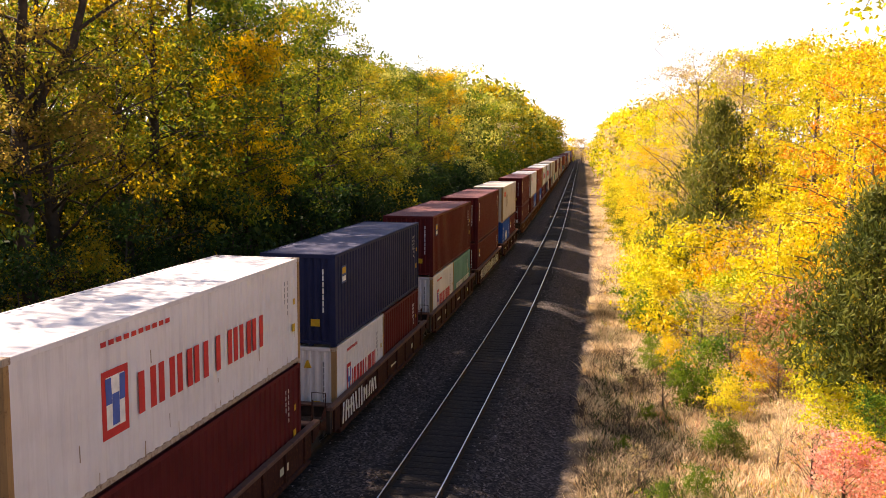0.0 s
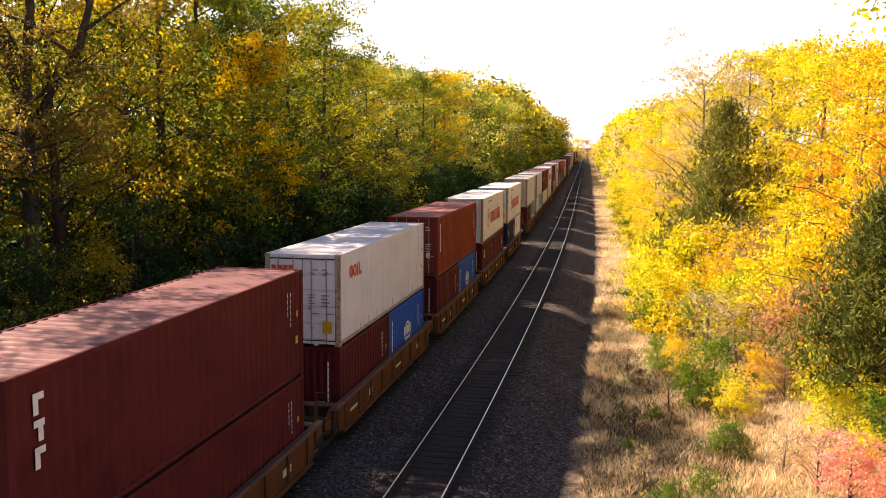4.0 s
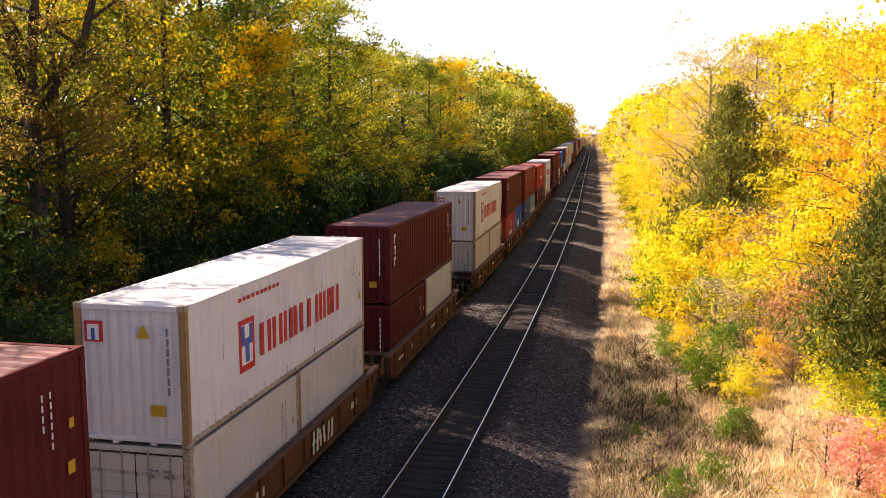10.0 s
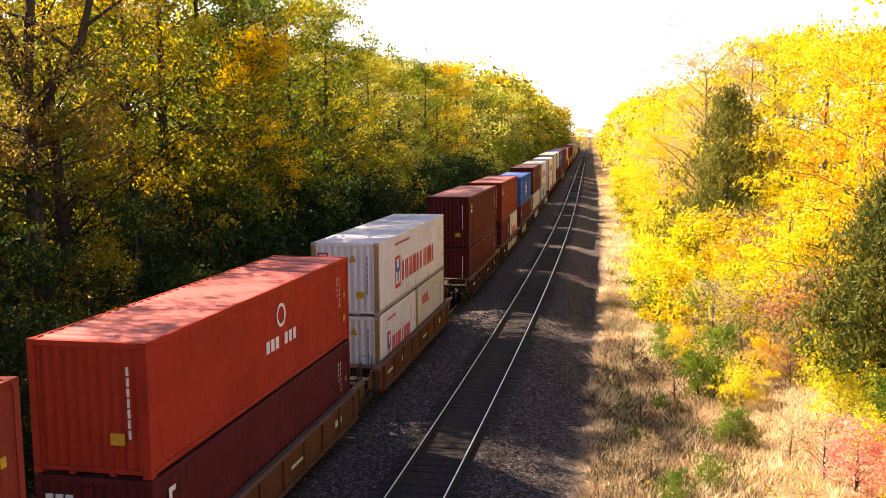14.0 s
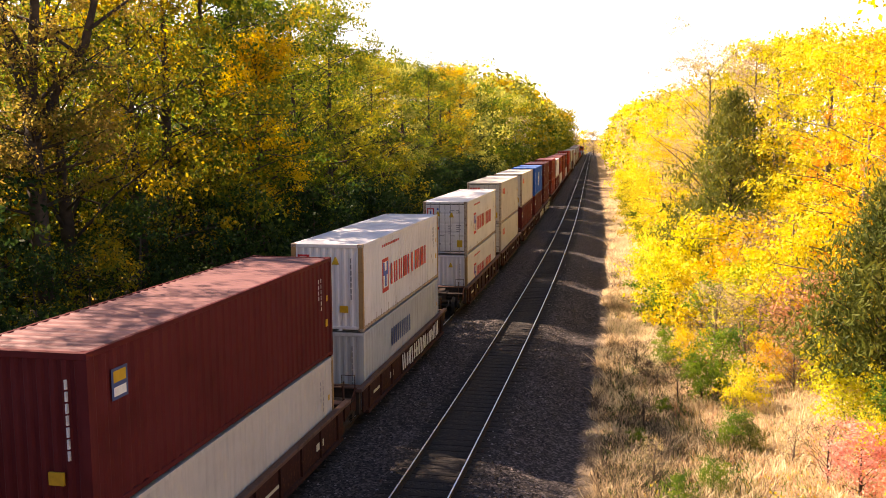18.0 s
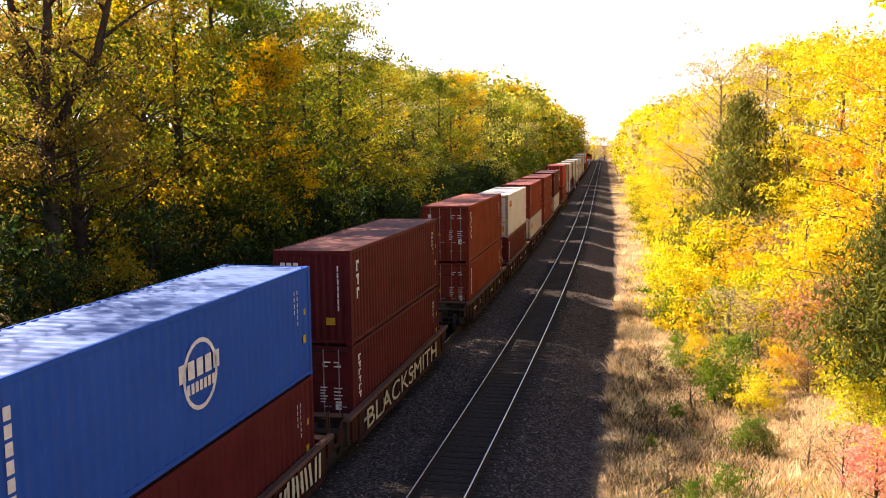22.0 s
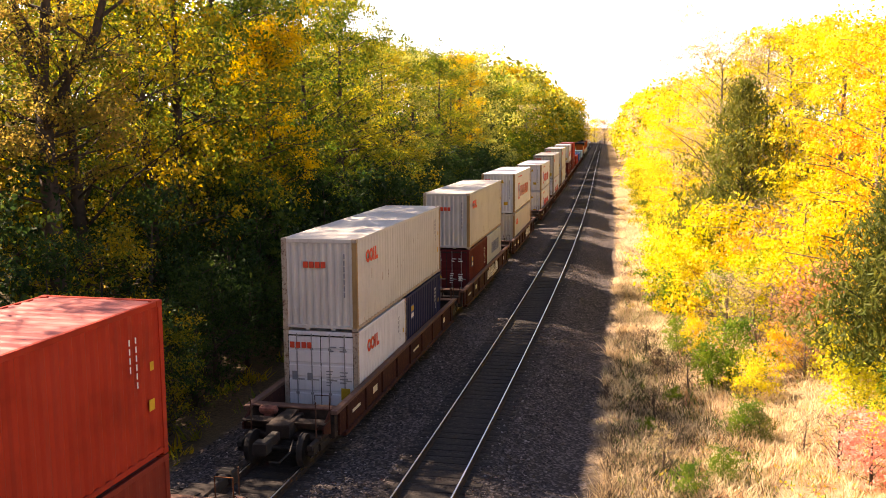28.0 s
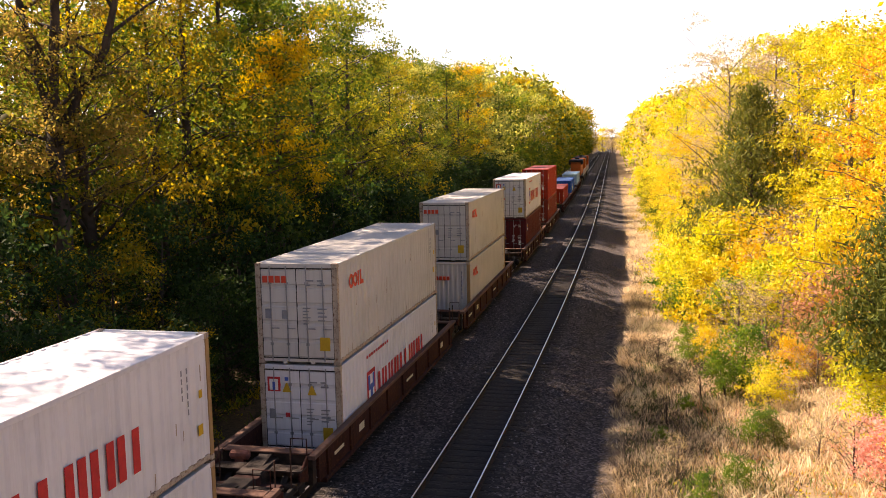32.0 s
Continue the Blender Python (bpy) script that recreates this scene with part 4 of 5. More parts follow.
def container(name, kind, colour, ends, label, group):
    """kind: length in feet and height; ends: D doors or F a ribbed wall towards the bridge."""
    L, h = kind
    n = 36 if L > 8 else 18
    P = PAINT[colour]
    root = tagged(new(name), label, "container", group)
    tag = "%d_%d" % (L * 10, h * 100)
    half = L / 2
    part("side_panel", shared(("side_panel", tag, 1), lambda: corrugated(-half + 0.12, half - 0.12, n, 1.205, 0.034, 1.15, 0.15, h - 0.10, "y")), P, root)
    part("side_panel", shared(("side_panel", tag, 0), lambda: mirror_x(corrugated(-half + 0.12, half - 0.12, n, 1.205, 0.034, 1.15, 0.15, h - 0.10, "y"))), P, root)
    part("roof_panel", shared(("roof_panel", tag), lambda: roof_data(L, h, n)), ROOF[colour] if colour in ROOF else P, root)
    wall = ("end_wall", tag)
    flip = pose(0, 0, 0, 0, 0, 180)
    part("end_wall", shared(wall, lambda: corrugated(-1.06, 1.06, 9, half - 0.03, 0.04, half - 0.1, 0.15, h - 0.12, "x")), P, root, at=None if ends == "D" else flip)
    turnd = None if ends == "D" else flip
    if ends == "D":
        for x0, x1 in ((-1.07, -0.01), (0.01, 1.07)):
            door = part("door", shared(("door", tag, x0), lambda: door_data(x0, x1, h, -half + 0.03)), P, root, at=turnd)
            for q in (0.27, 0.73):
                x = x0 + (x1 - x0) * q
                part("lock_rod", shared(("lock_rod", tag, x), lambda: join_data(tube_data([(x, -half - 0.004, 0.10), (x, -half - 0.004, h - 0.08)], [0.019, 0.019], 6),
                     box_data(x - 0.05, x + 0.05, -half - 0.012, -half + 0.02, 0.55, 0.62), box_data(x - 0.05, x + 0.05, -half - 0.012, -half + 0.02, h - 0.6, h - 0.53),
                     box_data(x - 0.02, x + 0.24, -half - 0.03, -half - 0.012, 1.02, 1.06))), RODS, door)
    else:
        for x0, x1 in ((-1.07, -0.01), (0.01, 1.07)):
            part("door", shared(("door", tag, x0), lambda: door_data(x0, x1, h, -half + 0.03)), P, root, at=turnd)
    if ends == "D":
        part("door_gasket", shared(("door_gasket", tag), lambda: join_data(*[box_data(x - 0.012, x + 0.012, -half + 0.005, -half + 0.04, 0.17, h - 0.14) for x in (-1.066, 0.0, 1.066)],
             *[box_data(-1.05, 1.05, -half + 0.004, -half + 0.04, z, z + 0.03) for z in (0.165, h - 0.165)])), GRIME, root, "black rubber door gasket")
    for sx in (-1, 1):
        a, b = sorted((sx * 1.219, sx * 1.07))
        for sy in (-1, 1):
            post = PAINT["ochre" if ends == "F" and (colour == "white" or sx > 0) else "stained"] if colour in ("white", "cream") and (sy < 0 or sx > 0) else P
            c, d = sorted((sy * half, sy * (half - 0.13)))
            part("corner_post", shared(("corner_post", tag, sx, sy), lambda: box_data(a, b, c, d, 0.11, h - 0.11, 0.012)), post, root)
            for z in (0, h - 0.118):
                aa, bb = sorted((sx * 1.2205, sx * 1.045))
                cc, dd = sorted((sy * (half + 0.002), sy * (half - 0.175)))
                part("corner_casting", shared(("corner_casting", tag, sx, sy, z), lambda: box_data(aa, bb, cc, dd, z, z + 0.118, 0.01)), PAINT["stained"] if colour in ("white", "cream") else P, root)
        a, b = sorted((sx * 1.214, sx * 1.13))
        part("bottom_rail", shared(("bottom_rail", tag, sx), lambda: box_data(a, b, -half + 0.17, half - 0.17, 0.05, 0.16, 0.008)), PAINT["stained"] if colour in ("white", "cream") else P, root)
        part("top_rail", shared(("top_rail", tag, sx), lambda: box_data(a, b, -half + 0.17, half - 0.17, h - 0.105, h - 0.008, 0.008)), P, root)
    for sy in (-1, 1):
        c, d = sorted((sy * (half - 0.004), sy * (half - 0.11)))
        part("end_rail", shared(("end_rail", tag, sy, 0), lambda: join_data(box_data(-1.05, 1.05, c, d, 0.075, 0.17, 0.01), *[box_data(x - 0.06, x + 0.06, c + 0.004, d, 0.015, 0.075, 0.006) for x in (-0.42, 0.42)])), P, root)
        part("end_rail", shared(("end_rail", tag, sy, 1), lambda: box_data(-1.05, 1.05, c, d, h - 0.13, h - 0.006, 0.01)), P, root)
    part("floor_panel", shared(("floor_panel", tag), lambda: box_data(-1.12, 1.12, -half + 0.12, half - 0.12, 0.09, 0.14)), GRIME, root)
    return root


def slab_side(y0, y1, z0, z1, lean=0.0, t=0.0):
    """A thin mark on the right-hand side of a container."""
    x0, x1 = 1.2075 + t, 1.2135 + t
    v = [(x0, y0, z0), (x1, y0, z0), (x1, y1, z0), (x0, y1, z0), (x0, y0 + lean, z1), (x1, y0 + lean, z1), (x1, y1 + lean, z1), (x0, y1 + lean, z1)]
    return v, list(BOX)


def slab_end(L, x0, x1, z0, z1, t=0.0):
    return box_data(x0, x1, -L / 2 - 0.014 - t, -L / 2 + 0.03, z0, z1)


def letters(y, z0, z1, widths, gap, b=0.15):
    """A row of plain leaning strokes, two to a letter's room, in place of a company's name."""
    out = []
    for i, wd in enumerate(widths):
        if wd > 2 * b:
            out += [slab_side(y, y + b, z0, z1), slab_side(y + wd - b, y + wd, z0, z1)]
        elif wd > b:
            out.append(slab_side(y, y + b, z0, z1))
        y += wd + gap
    return out


def decals(root, kind, style, ends):
    """Markings, one mesh for each colour: the owner's mark as plain shapes, number columns, warning signs."""
    L, h = kind
    n = -L / 2
    q = collections.defaultdict(list)
    big, tone = [], "white"
    if style == "ym":
        k = 1.0 if L > 8 else 0.5
        top = h - 0.82
        y0, y1 = n + 2.48 * k, n + 3.33 * k
        q["red"].append(slab_side(y0, y1, top - 1.2, top))
        q["white"].append(slab_side(y0 + 0.13 * k, y1 - 0.13 * k, top - 1.04, top - 0.12, 0, 0.004))
        ym = (y0 + y1) / 2
        q["blue"] += [slab_side(ym - 0.30 * k, ym - 0.12 * k, top - 0.6, top - 0.14, -0.02, 0.008), slab_side(ym + 0.12 * k, ym + 0.30 * k, top - 0.6, top - 0.14, 0.02, 0.008), slab_side(ym - 0.11 * k, ym + 0.11 * k, top - 1.0, top - 0.44, 0, 0.009)]
        big = letters(n + 3.69 * k, h - 1.88, h - 1.1, [v * k for v in (0.64, 0.64, 0.64, 0.64, 0.18, 0.82, 0.22, 0.64, 0.64)], 0.105 * k, 0.21 * k)
        tone = "red"
        q["red"] += [slab_side(n + (2.5 + 0.25 * i) * k, n + (2.66 + 0.25 * i) * k, h - 0.39, h - 0.30) for i in range(10)]
        q["red"].append(slab_end(L, -0.98, -0.60, h - 0.78, h - 0.36))
        q["white"].append(slab_end(L, -0.92, -0.66, h - 0.74, h - 0.42, 0.004))
        q["blue"].append(slab_end(L, -0.83, -0.75, h - 0.74, h - 0.5, 0.008))
    elif style == "oocl":
        q["vermilion"] += [ring_side(n + 1.27 + 0.38 * i, h - 0.68, 0.21, 0.1) for i in range(2)] + [slab_side(n + 1.88, n + 2.0, h - 0.9, h - 0.46), slab_side(n + 2.1, n + 2.42, h - 0.9, h - 0.78), slab_side(n + 2.1, n + 2.22, h - 0.78, h - 0.46)]
        x0, zt = (-0.50, h - 0.72) if ends == "F" else (-1.0, h - 0.36)
        q["vermilion"] += [slab_end(L, x0 + 0.19 * i, x0 + 0.14 + 0.19 * i, zt - 0.19, zt, 0.01) for i in range(4)]
    elif style == "globe":
        m = n + 0.50 * L
        r = 0.72 if L > 8 else 0.5
        q["white"] += [ring_side(m, h - 1.35, r, 0.09)]
        q["white"] += [slab_side(m - 1.2 * r + 0.49 * i * r, m - 1.2 * r + (0.49 * i + 0.36) * r, h - 1.38, h - 1.02) for i in range(5)]
        q["white"] += [slab_side(m - 0.8 * r + 0.24 * i * r, m - 0.8 * r + (0.24 * i + 0.16) * r, h - 1.68, h - 1.47) for i in range(7)]
        q["white"] += [slab_side(n + 0.42, n + 0.58, h - 0.62 - 0.26 * i, h - 0.42 - 0.26 * i) for i in range(8)]
    elif style in ("tex", "triton"):
        m, st = (3, 0.42) if style == "tex" else (6, 0.235)
        for i in range(m):
            z = h - 0.36 - st * i
            q["white"] += [slab_side(n + 0.62, n + 0.88, z - st * 0.26, z), slab_side(n + 0.62 + 0.1 * (i % 2), n + 0.74 + 0.1 * (i % 2), z - st * 0.8, z - st * 0.25)]
        if style == "tex":
            q["white"] += [slab_end(L, -1.0 + 0.21 * i, -0.86 + 0.21 * i, h - 0.60, h - 0.38) for i in range(3)]
    elif style == "wide":
        big = letters(n + 1.0, 0.75, 1.25, (0.42,) * 5 + (0.1,) + (0.42,) * 4, 0.07, 0.13)
        tone = "white"
    elif style == "emblem":
        q["white"] += [ring_side(n + 0.54 * L, h - 0.75, 0.30, 0.08)] + [slab_side(n + 0.54 * L - 1.0 + 0.30 * i, n + 0.54 * L - 0.8 + 0.30 * i, h - 1.55, h - 1.25) for i in range(7) if i != 3]
    elif style == "sticker":
        q["navy"].append(slab_side(n + 0.7, n + 1.2, h - 1.0, h - 0.45))
        q["yellow"].append(slab_side(n + 0.76, n + 1.14, h - 0.70, h - 0.5, 0.0, 0.004))
        q["white"].append(slab_side(n + 0.76, n + 1.14, h - 0.94, h - 0.78, 0.0, 0.004))
    elif style == "cosco":
        big = letters(n + 0.3 * L, h - 1.25, h - 0.6, (0.5,) * 5, 0.12, 0.18)
        tone = "navy"
    c = "black" if style in ("ym", "oocl", "cosco", "none_pale") else "white"
    q[c] += [slab_side(-n - 0.92 - 0.2 * j, -n - 0.885 - 0.2 * j, h - 0.62 - 0.16 * i, h - 0.51 - 0.16 * i) for j in range(2) for i in range(6 - 2 * j)]
    q["yellow"] += [slab_side(-n - 0.48, -n - 0.36, h - 1.22, h - 1.06), slab_side(-n - 0.56, -n - 0.38, h - 1.95, h - 1.74)]
    if ends == "F":
        q[c] += [slab_end(L, 0.80, 0.835, h - 0.62 - 0.2 * i, h - 0.46 - 0.2 * i) for i in range(7)]
        q["yellow"] += [tri_end(L, 0.3, h - 0.55, 0.24)] * (style == "ym") + [slab_end(L, 0.42, 0.70, 0.64, 0.86)] * (style != "oocl")
    else:
        thin = "black" if c == "black" else "white"
        q[thin] += [slab_end(L, 0.30 + 0.33 * (i % 2), 0.52 + 0.33 * (i % 2) - 0.05 * (i % 3), h - 0.50 - 0.13 * (i // 2), h - 0.465 - 0.13 * (i // 2), 0.01) for i in range(4)]
        q[thin] += [slab_end(L, 0.18, 0.40 - 0.04 * (i % 3), h - 1.28 - 0.09 * i, h - 1.255 - 0.09 * i, 0.01) for i in range(6)]
        q[thin] += [slab_end(L, 0.62, 0.88 - 0.05 * (i % 2), h - 1.30 - 0.11 * i, h - 1.27 - 0.11 * i, 0.01) for i in range(4)]
        q["black"] += [slab_end(L, -0.95, -0.77, h - 1.58, h - 1.30, 0.01)] + [slab_end(L, -0.45, -0.28, h - 1.58, h - 1.34, 0.01)] * (style == "oocl")
        q["yellow"].append(slab_end(L, 0.66, 0.95, 0.42, 0.80, 0.01) if style in ("ym", "oocl") else tri_end(L, -0.32, h - 1.42, 0.16))
        if thin == "white":
            q["white"] += [slab_end(L, 0.66, 0.84, 0.95, 1.2, 0.01), slab_end(L, -0.9, -0.74, h - 0.62, h - 0.42, 0.01)]
        if style == "ym":
            q["yellow"] += [tri_end(L, -0.40, h - 0.66, 0.26), tri_end(L, 0.36, h - 0.72, 0.26)]
            q["blue"].append(slab_end(L, -0.45, -0.35, h - 0.46, h - 0.36, 0.01))
            q["red"].append(slab_end(L, -0.46, -0.34, h - 1.52, h - 1.40, 0.01))
    for colour, pieces in q.items():
        part("marking", shared(("marking", style, colour, ends, round(L, 1), round(h, 2)), lambda: join_data(*pieces)), MARK[colour], root, colour + " painted markings")["kind"] = "stuff"
    for i, piece in enumerate(big):
        part("lettering", shared(("lettering", style, i, round(L, 1), round(h, 2)), lambda: piece), MARK[tone], root, tone + " painted lettering stroke")


def ring_side(y, z, r, w=0.09, n=24):
    v, f = [], []
    for i in range(n):
        a = 2 * math.pi * i / n
        for rr, x in ((r, 1.2075), (r, 1.2135), (r - w, 1.2135), (r - w, 1.2075)):
            v.append((x, y + rr * math.cos(a), z + rr * math.sin(a)))
    for i in range(n):
        j = (i + 1) % n
        for k in range(4):
            f.append((4 * i + k, 4 * i + (k + 1) % 4, 4 * j + (k + 1) % 4, 4 * j + k))
    return v, f


def tri_end(L, x, z, r):
    y0, y1 = -L / 2 - 0.026, -L / 2 + 0.03
    q = [(x - r / 2, z - r / 2), (x + r / 2, z - r / 2), (x + r * 0.08, z + r / 2), (x - r * 0.08, z + r / 2)]
    return [(a, y, b) for y in (y0, y1) for a, b in q], list(BOX)


# ---- well cars ----
def truck_data():
    """The bolster between the side frames of a truck."""
    return box_data(-0.96, 0.96, -0.2, 0.2, 0.42, 0.66, 0.04)


def wheel_data(sx, y):
    """A flanged wheel, its hub and its half of the axle, turned as one profile."""
    prof = [(0.0, 0.075), (0.60, 0.075), (0.66, 0.11), (0.685, 0.16), (0.685, 0.48), (0.715, 0.48), (0.725, 0.455), (0.84, 0.445), (0.84, 0.40), (0.80, 0.38), (0.80, 0.16), (0.86, 0.14), (0.88, 0.09)]
    return tube_data([(sx * x, y, 0.45) for x, r in prof], [r for x, r in prof], 20)


def car_unit(colour, length, sill, first, last, label, group):
    """One well of an articulated car: side sills with ribs, end platforms, cross beams and a truck under its near end."""
    C = CARPAINT[colour]
    root = tagged(new("well_car"), label, "railway wagon", group)
    a, b = -6.6 if length < 17 else -8.3, 6.6 if length < 17 else 8.3
    e = length / 2
    tag = (round(length, 1), round(sill, 2))
    for sx in (-1, 1):
        x0, x1 = sorted((sx * 1.26, sx * 1.33))
        xa, xb = sorted((sx * 1.225, sx * 1.42))
        xc, xd = sorted((sx * 1.33, sx * 1.39))
        part("side_sill", shared(("side_sill", sx) + tag, lambda: box_data(x0, x1, a, b, 0.42, sill - 0.12)), C, root)
        part("top_chord", shared(("top_chord", sx) + tag, lambda: box_data(xa, xb, a - 0.5, b + 0.5, sill - 0.12, sill, 0.015)), CHORD, root)
        part("bottom_chord", shared(("bottom_chord", sx) + tag, lambda: box_data(xa, xb, a + 0.3, b - 0.3, 0.30, 0.42, 0.015)), C, root)
        rib = shared(("rib", sx) + tag, lambda: box_data(xc, xd, -0.05, 0.05, 0.42, sill - 0.12))
        m = 9
        for i in range(m):
            part("rib", rib, C, root, at=pose(0, a + 0.6 + (b - a - 1.2) * i / (m - 1), 0))
        if sx > 0:
            for i, (y, wd, z, hh) in enumerate(((a + 1.2, 0.8, 0.72, 0.10), (a + 3.4, 0.5, 0.66, 0.22), (0.6, 0.9, 0.70, 0.09), (b - 2.4, 0.6, 0.66, 0.2))):
                part("stencil", shared(("stencil", i) + tag, lambda: box_data(1.331, 1.335, y, y + wd, z, z + hh)), MARK["cream"], root)
    for sy, o in ((-1, a), (1, b)):
        y0, y1 = sorted((o, o + sy * (e - abs(o) - 0.12)))
        def end_body():
            """Bulkhead, draft sill, bolster, apron and the brace that slopes from the bulkhead's top."""
            def lie(x0, x1, u0, u1, z0, z1, bev):
                return box_data(x0, x1, min(o + sy * u0, o + sy * u1), max(o + sy * u0, o + sy * u1), z0, z1, bev)
            brace = [(x, o + sy * u, z) for x in (-0.17, 0.17) for u, z in ((0.2, sill - 0.3), (1.05, 0.98), (1.05, 1.1), (0.2, sill - 0.05))]
            return join_data(lie(-1.25, 1.25, 0, 0.25, 0.4, sill - 0.06, 0.02), box_data(-0.34, 0.34, y0, y1, 0.72, 1.12, 0.03), lie(-1.2, 1.2, 0.5, 0.85, 0.82, 1.0, 0.02),
                             lie(-1.14, 1.14, 0.26, 1.12, 0.60, 0.74, 0.03), (brace, [(0, 1, 2, 3), (7, 6, 5, 4), (0, 4, 5, 1), (1, 5, 6, 2), (2, 6, 7, 3), (3, 7, 4, 0)]))
        part("end_platform", shared(("end_platform", sy) + tag, end_body), WORN, root)
        part("bulkhead_cap", shared(("bulkhead_cap", sy) + tag, lambda: box_data(-1.22, 1.22, min(o - sy * 0.03, o + sy * 0.33), max(o - sy * 0.03, o + sy * 0.33), sill - 0.058, sill - 0.004, 0.015)), CHORD, root)
        part("grab_iron", shared(("grab_iron", sy) + tag, lambda: tube_data([(1.18, o + sy * 0.45, sill - 0.1), (1.18, o + sy * 0.45, sill + 0.42), (0.75, o + sy * 0.45, sill + 0.42), (0.75, o + sy * 0.45, sill - 0.1)], [0.018] * 4, 5)), C, root)
        q0, q1 = o + sy * 0.5, o + sy * 1.05
        for sx in (-1, 1):
            wing = [(sx * x, y, z) for x in (1.17, 1.22) for y, z in ((q0, 0.62), (q1, 0.80), (q1, 0.98), (q0, sill - 0.01))]
            part("end_wing", shared(("end_wing", sx, sy) + tag, lambda: (wing, [(0, 1, 2, 3), (7, 6, 5, 4), (0, 4, 5, 1), (1, 5, 6, 2), (2, 6, 7, 3), (3, 7, 4, 0)])), C, root)
        part("walkway", shared(("walkway", sy) + tag, lambda: join_data(*[box_data(-1.24, 1.24, min(y, y + sy * 0.05), max(y, y + sy * 0.05), 1.03, 1.07) for y in [o + sy * (0.62 + 0.075 * k) for k in range(6)]],
             *[box_data(x - 0.03, x + 0.03, min(o + sy * 0.6, o + sy * 1.08), max(o + sy * 0.6, o + sy * 1.08), 0.98, 1.03) for x in (-1.0, 0.0, 1.0)])), WORN, root, "worn steel slatted end walkway")
        for x in (-0.92, 1.0):
            part("grab_post", shared(("grab_post", sy, x) + tag, lambda: tube_data([(x, o + sy * 1.1, 0.62), (x, o + sy * 1.1, 1.72)], [0.02, 0.02], 6)), RUSTY, root)
        if sy < 0:
            part("brake_cylinder", shared(("brake_cylinder",) + tag, lambda: join_data(tube_data([(-0.95, o - 0.42, 1.2), (-0.9, o - 0.42, 1.2), (-0.45, o - 0.42, 1.2), (-0.4, o - 0.42, 1.2)], [0.07, 0.13, 0.13, 0.07], 12), box_data(-0.8, -0.55, o - 0.5, o - 0.34, 0.98, 1.1))), CYLINDER, root, "faded red brake cylinder")
    for i in range(4):
        part("cross_beam", shared(("cross_beam", i) + tag, lambda: box_data(-1.26, 1.26, a + 1.5 + (b - a - 3) * i / 3 - 0.15, a + 1.5 + (b - a - 3) * i / 3 + 0.15, 0.24, 0.335)), C, root)
    ends = [-e] + ([e] if last else [])
    for o in ends:
        y = o if not (first and o < 0) and not (last and o > 0) else o + (1.0 if o < 0 else -1.0)
        truck = part("truck", shared(("axles",), truck_data), GRIME, root, "dark oily four-wheel truck", at=pose(0, y, 0))
        for sx in (-1, 1):
            part("side_frame", shared(("side_frame", sx), lambda: join_data(box_data(sx * 1.02 - 0.07, sx * 1.02 + 0.07, -1.15, 1.15, 0.5, 0.68, 0.03), box_data(sx * 1.02 - 0.07, sx * 1.02 + 0.07, -0.45, 0.45, 0.26, 0.5, 0.05), box_data(sx * 1.02 - 0.09, sx * 1.02 + 0.09, -1.05, -0.68, 0.34, 0.6, 0.03), box_data(sx * 1.02 - 0.09, sx * 1.02 + 0.09, 0.68, 1.05, 0.34, 0.6, 0.03))), GRIME, truck)
            for y2 in (-0.85, 0.85):
                part("wheel", shared(("wheel", sx, y2), lambda: wheel_data(sx, y2)), GRIME, truck)
        if (first and o < 0) or (last and o > 0):
            sy = -1 if o < 0 else 1
            part("coupler", shared(("coupler", sy) + tag, lambda: join_data(box_data(-0.12, 0.12, min(o, o + sy * 1.1), max(o, o + sy * 1.1), 0.72, 0.98, 0.03), box_data(-0.2, 0.2, min(o + sy * 0.8, o + sy * 1.15), max(o + sy * 0.8, o + sy * 1.15), 0.66, 1.04, 0.05))), GRIME, root)
            part("brake_pipe", shared(("brake_pipe", sy) + tag, lambda: tube_data([(0.5, o, 0.75), (0.55, o + sy * 0.4, 0.55), (0.4, o + sy * 0.8, 0.4), (0.2, o + sy * 1.05, 0.5)], [0.03] * 4, 6)), GRIME, root)
        else:
            part("joint", shared(("joint",) + tag, lambda: join_data(disc_data(0, o, 0.92, 0.36, 0.14, "z", 16), box_data(-0.9, 0.9, o - 0.16, o + 0.16, 0.72, 0.86, 0.02))), CARPAINT["dark"], root)
    return root


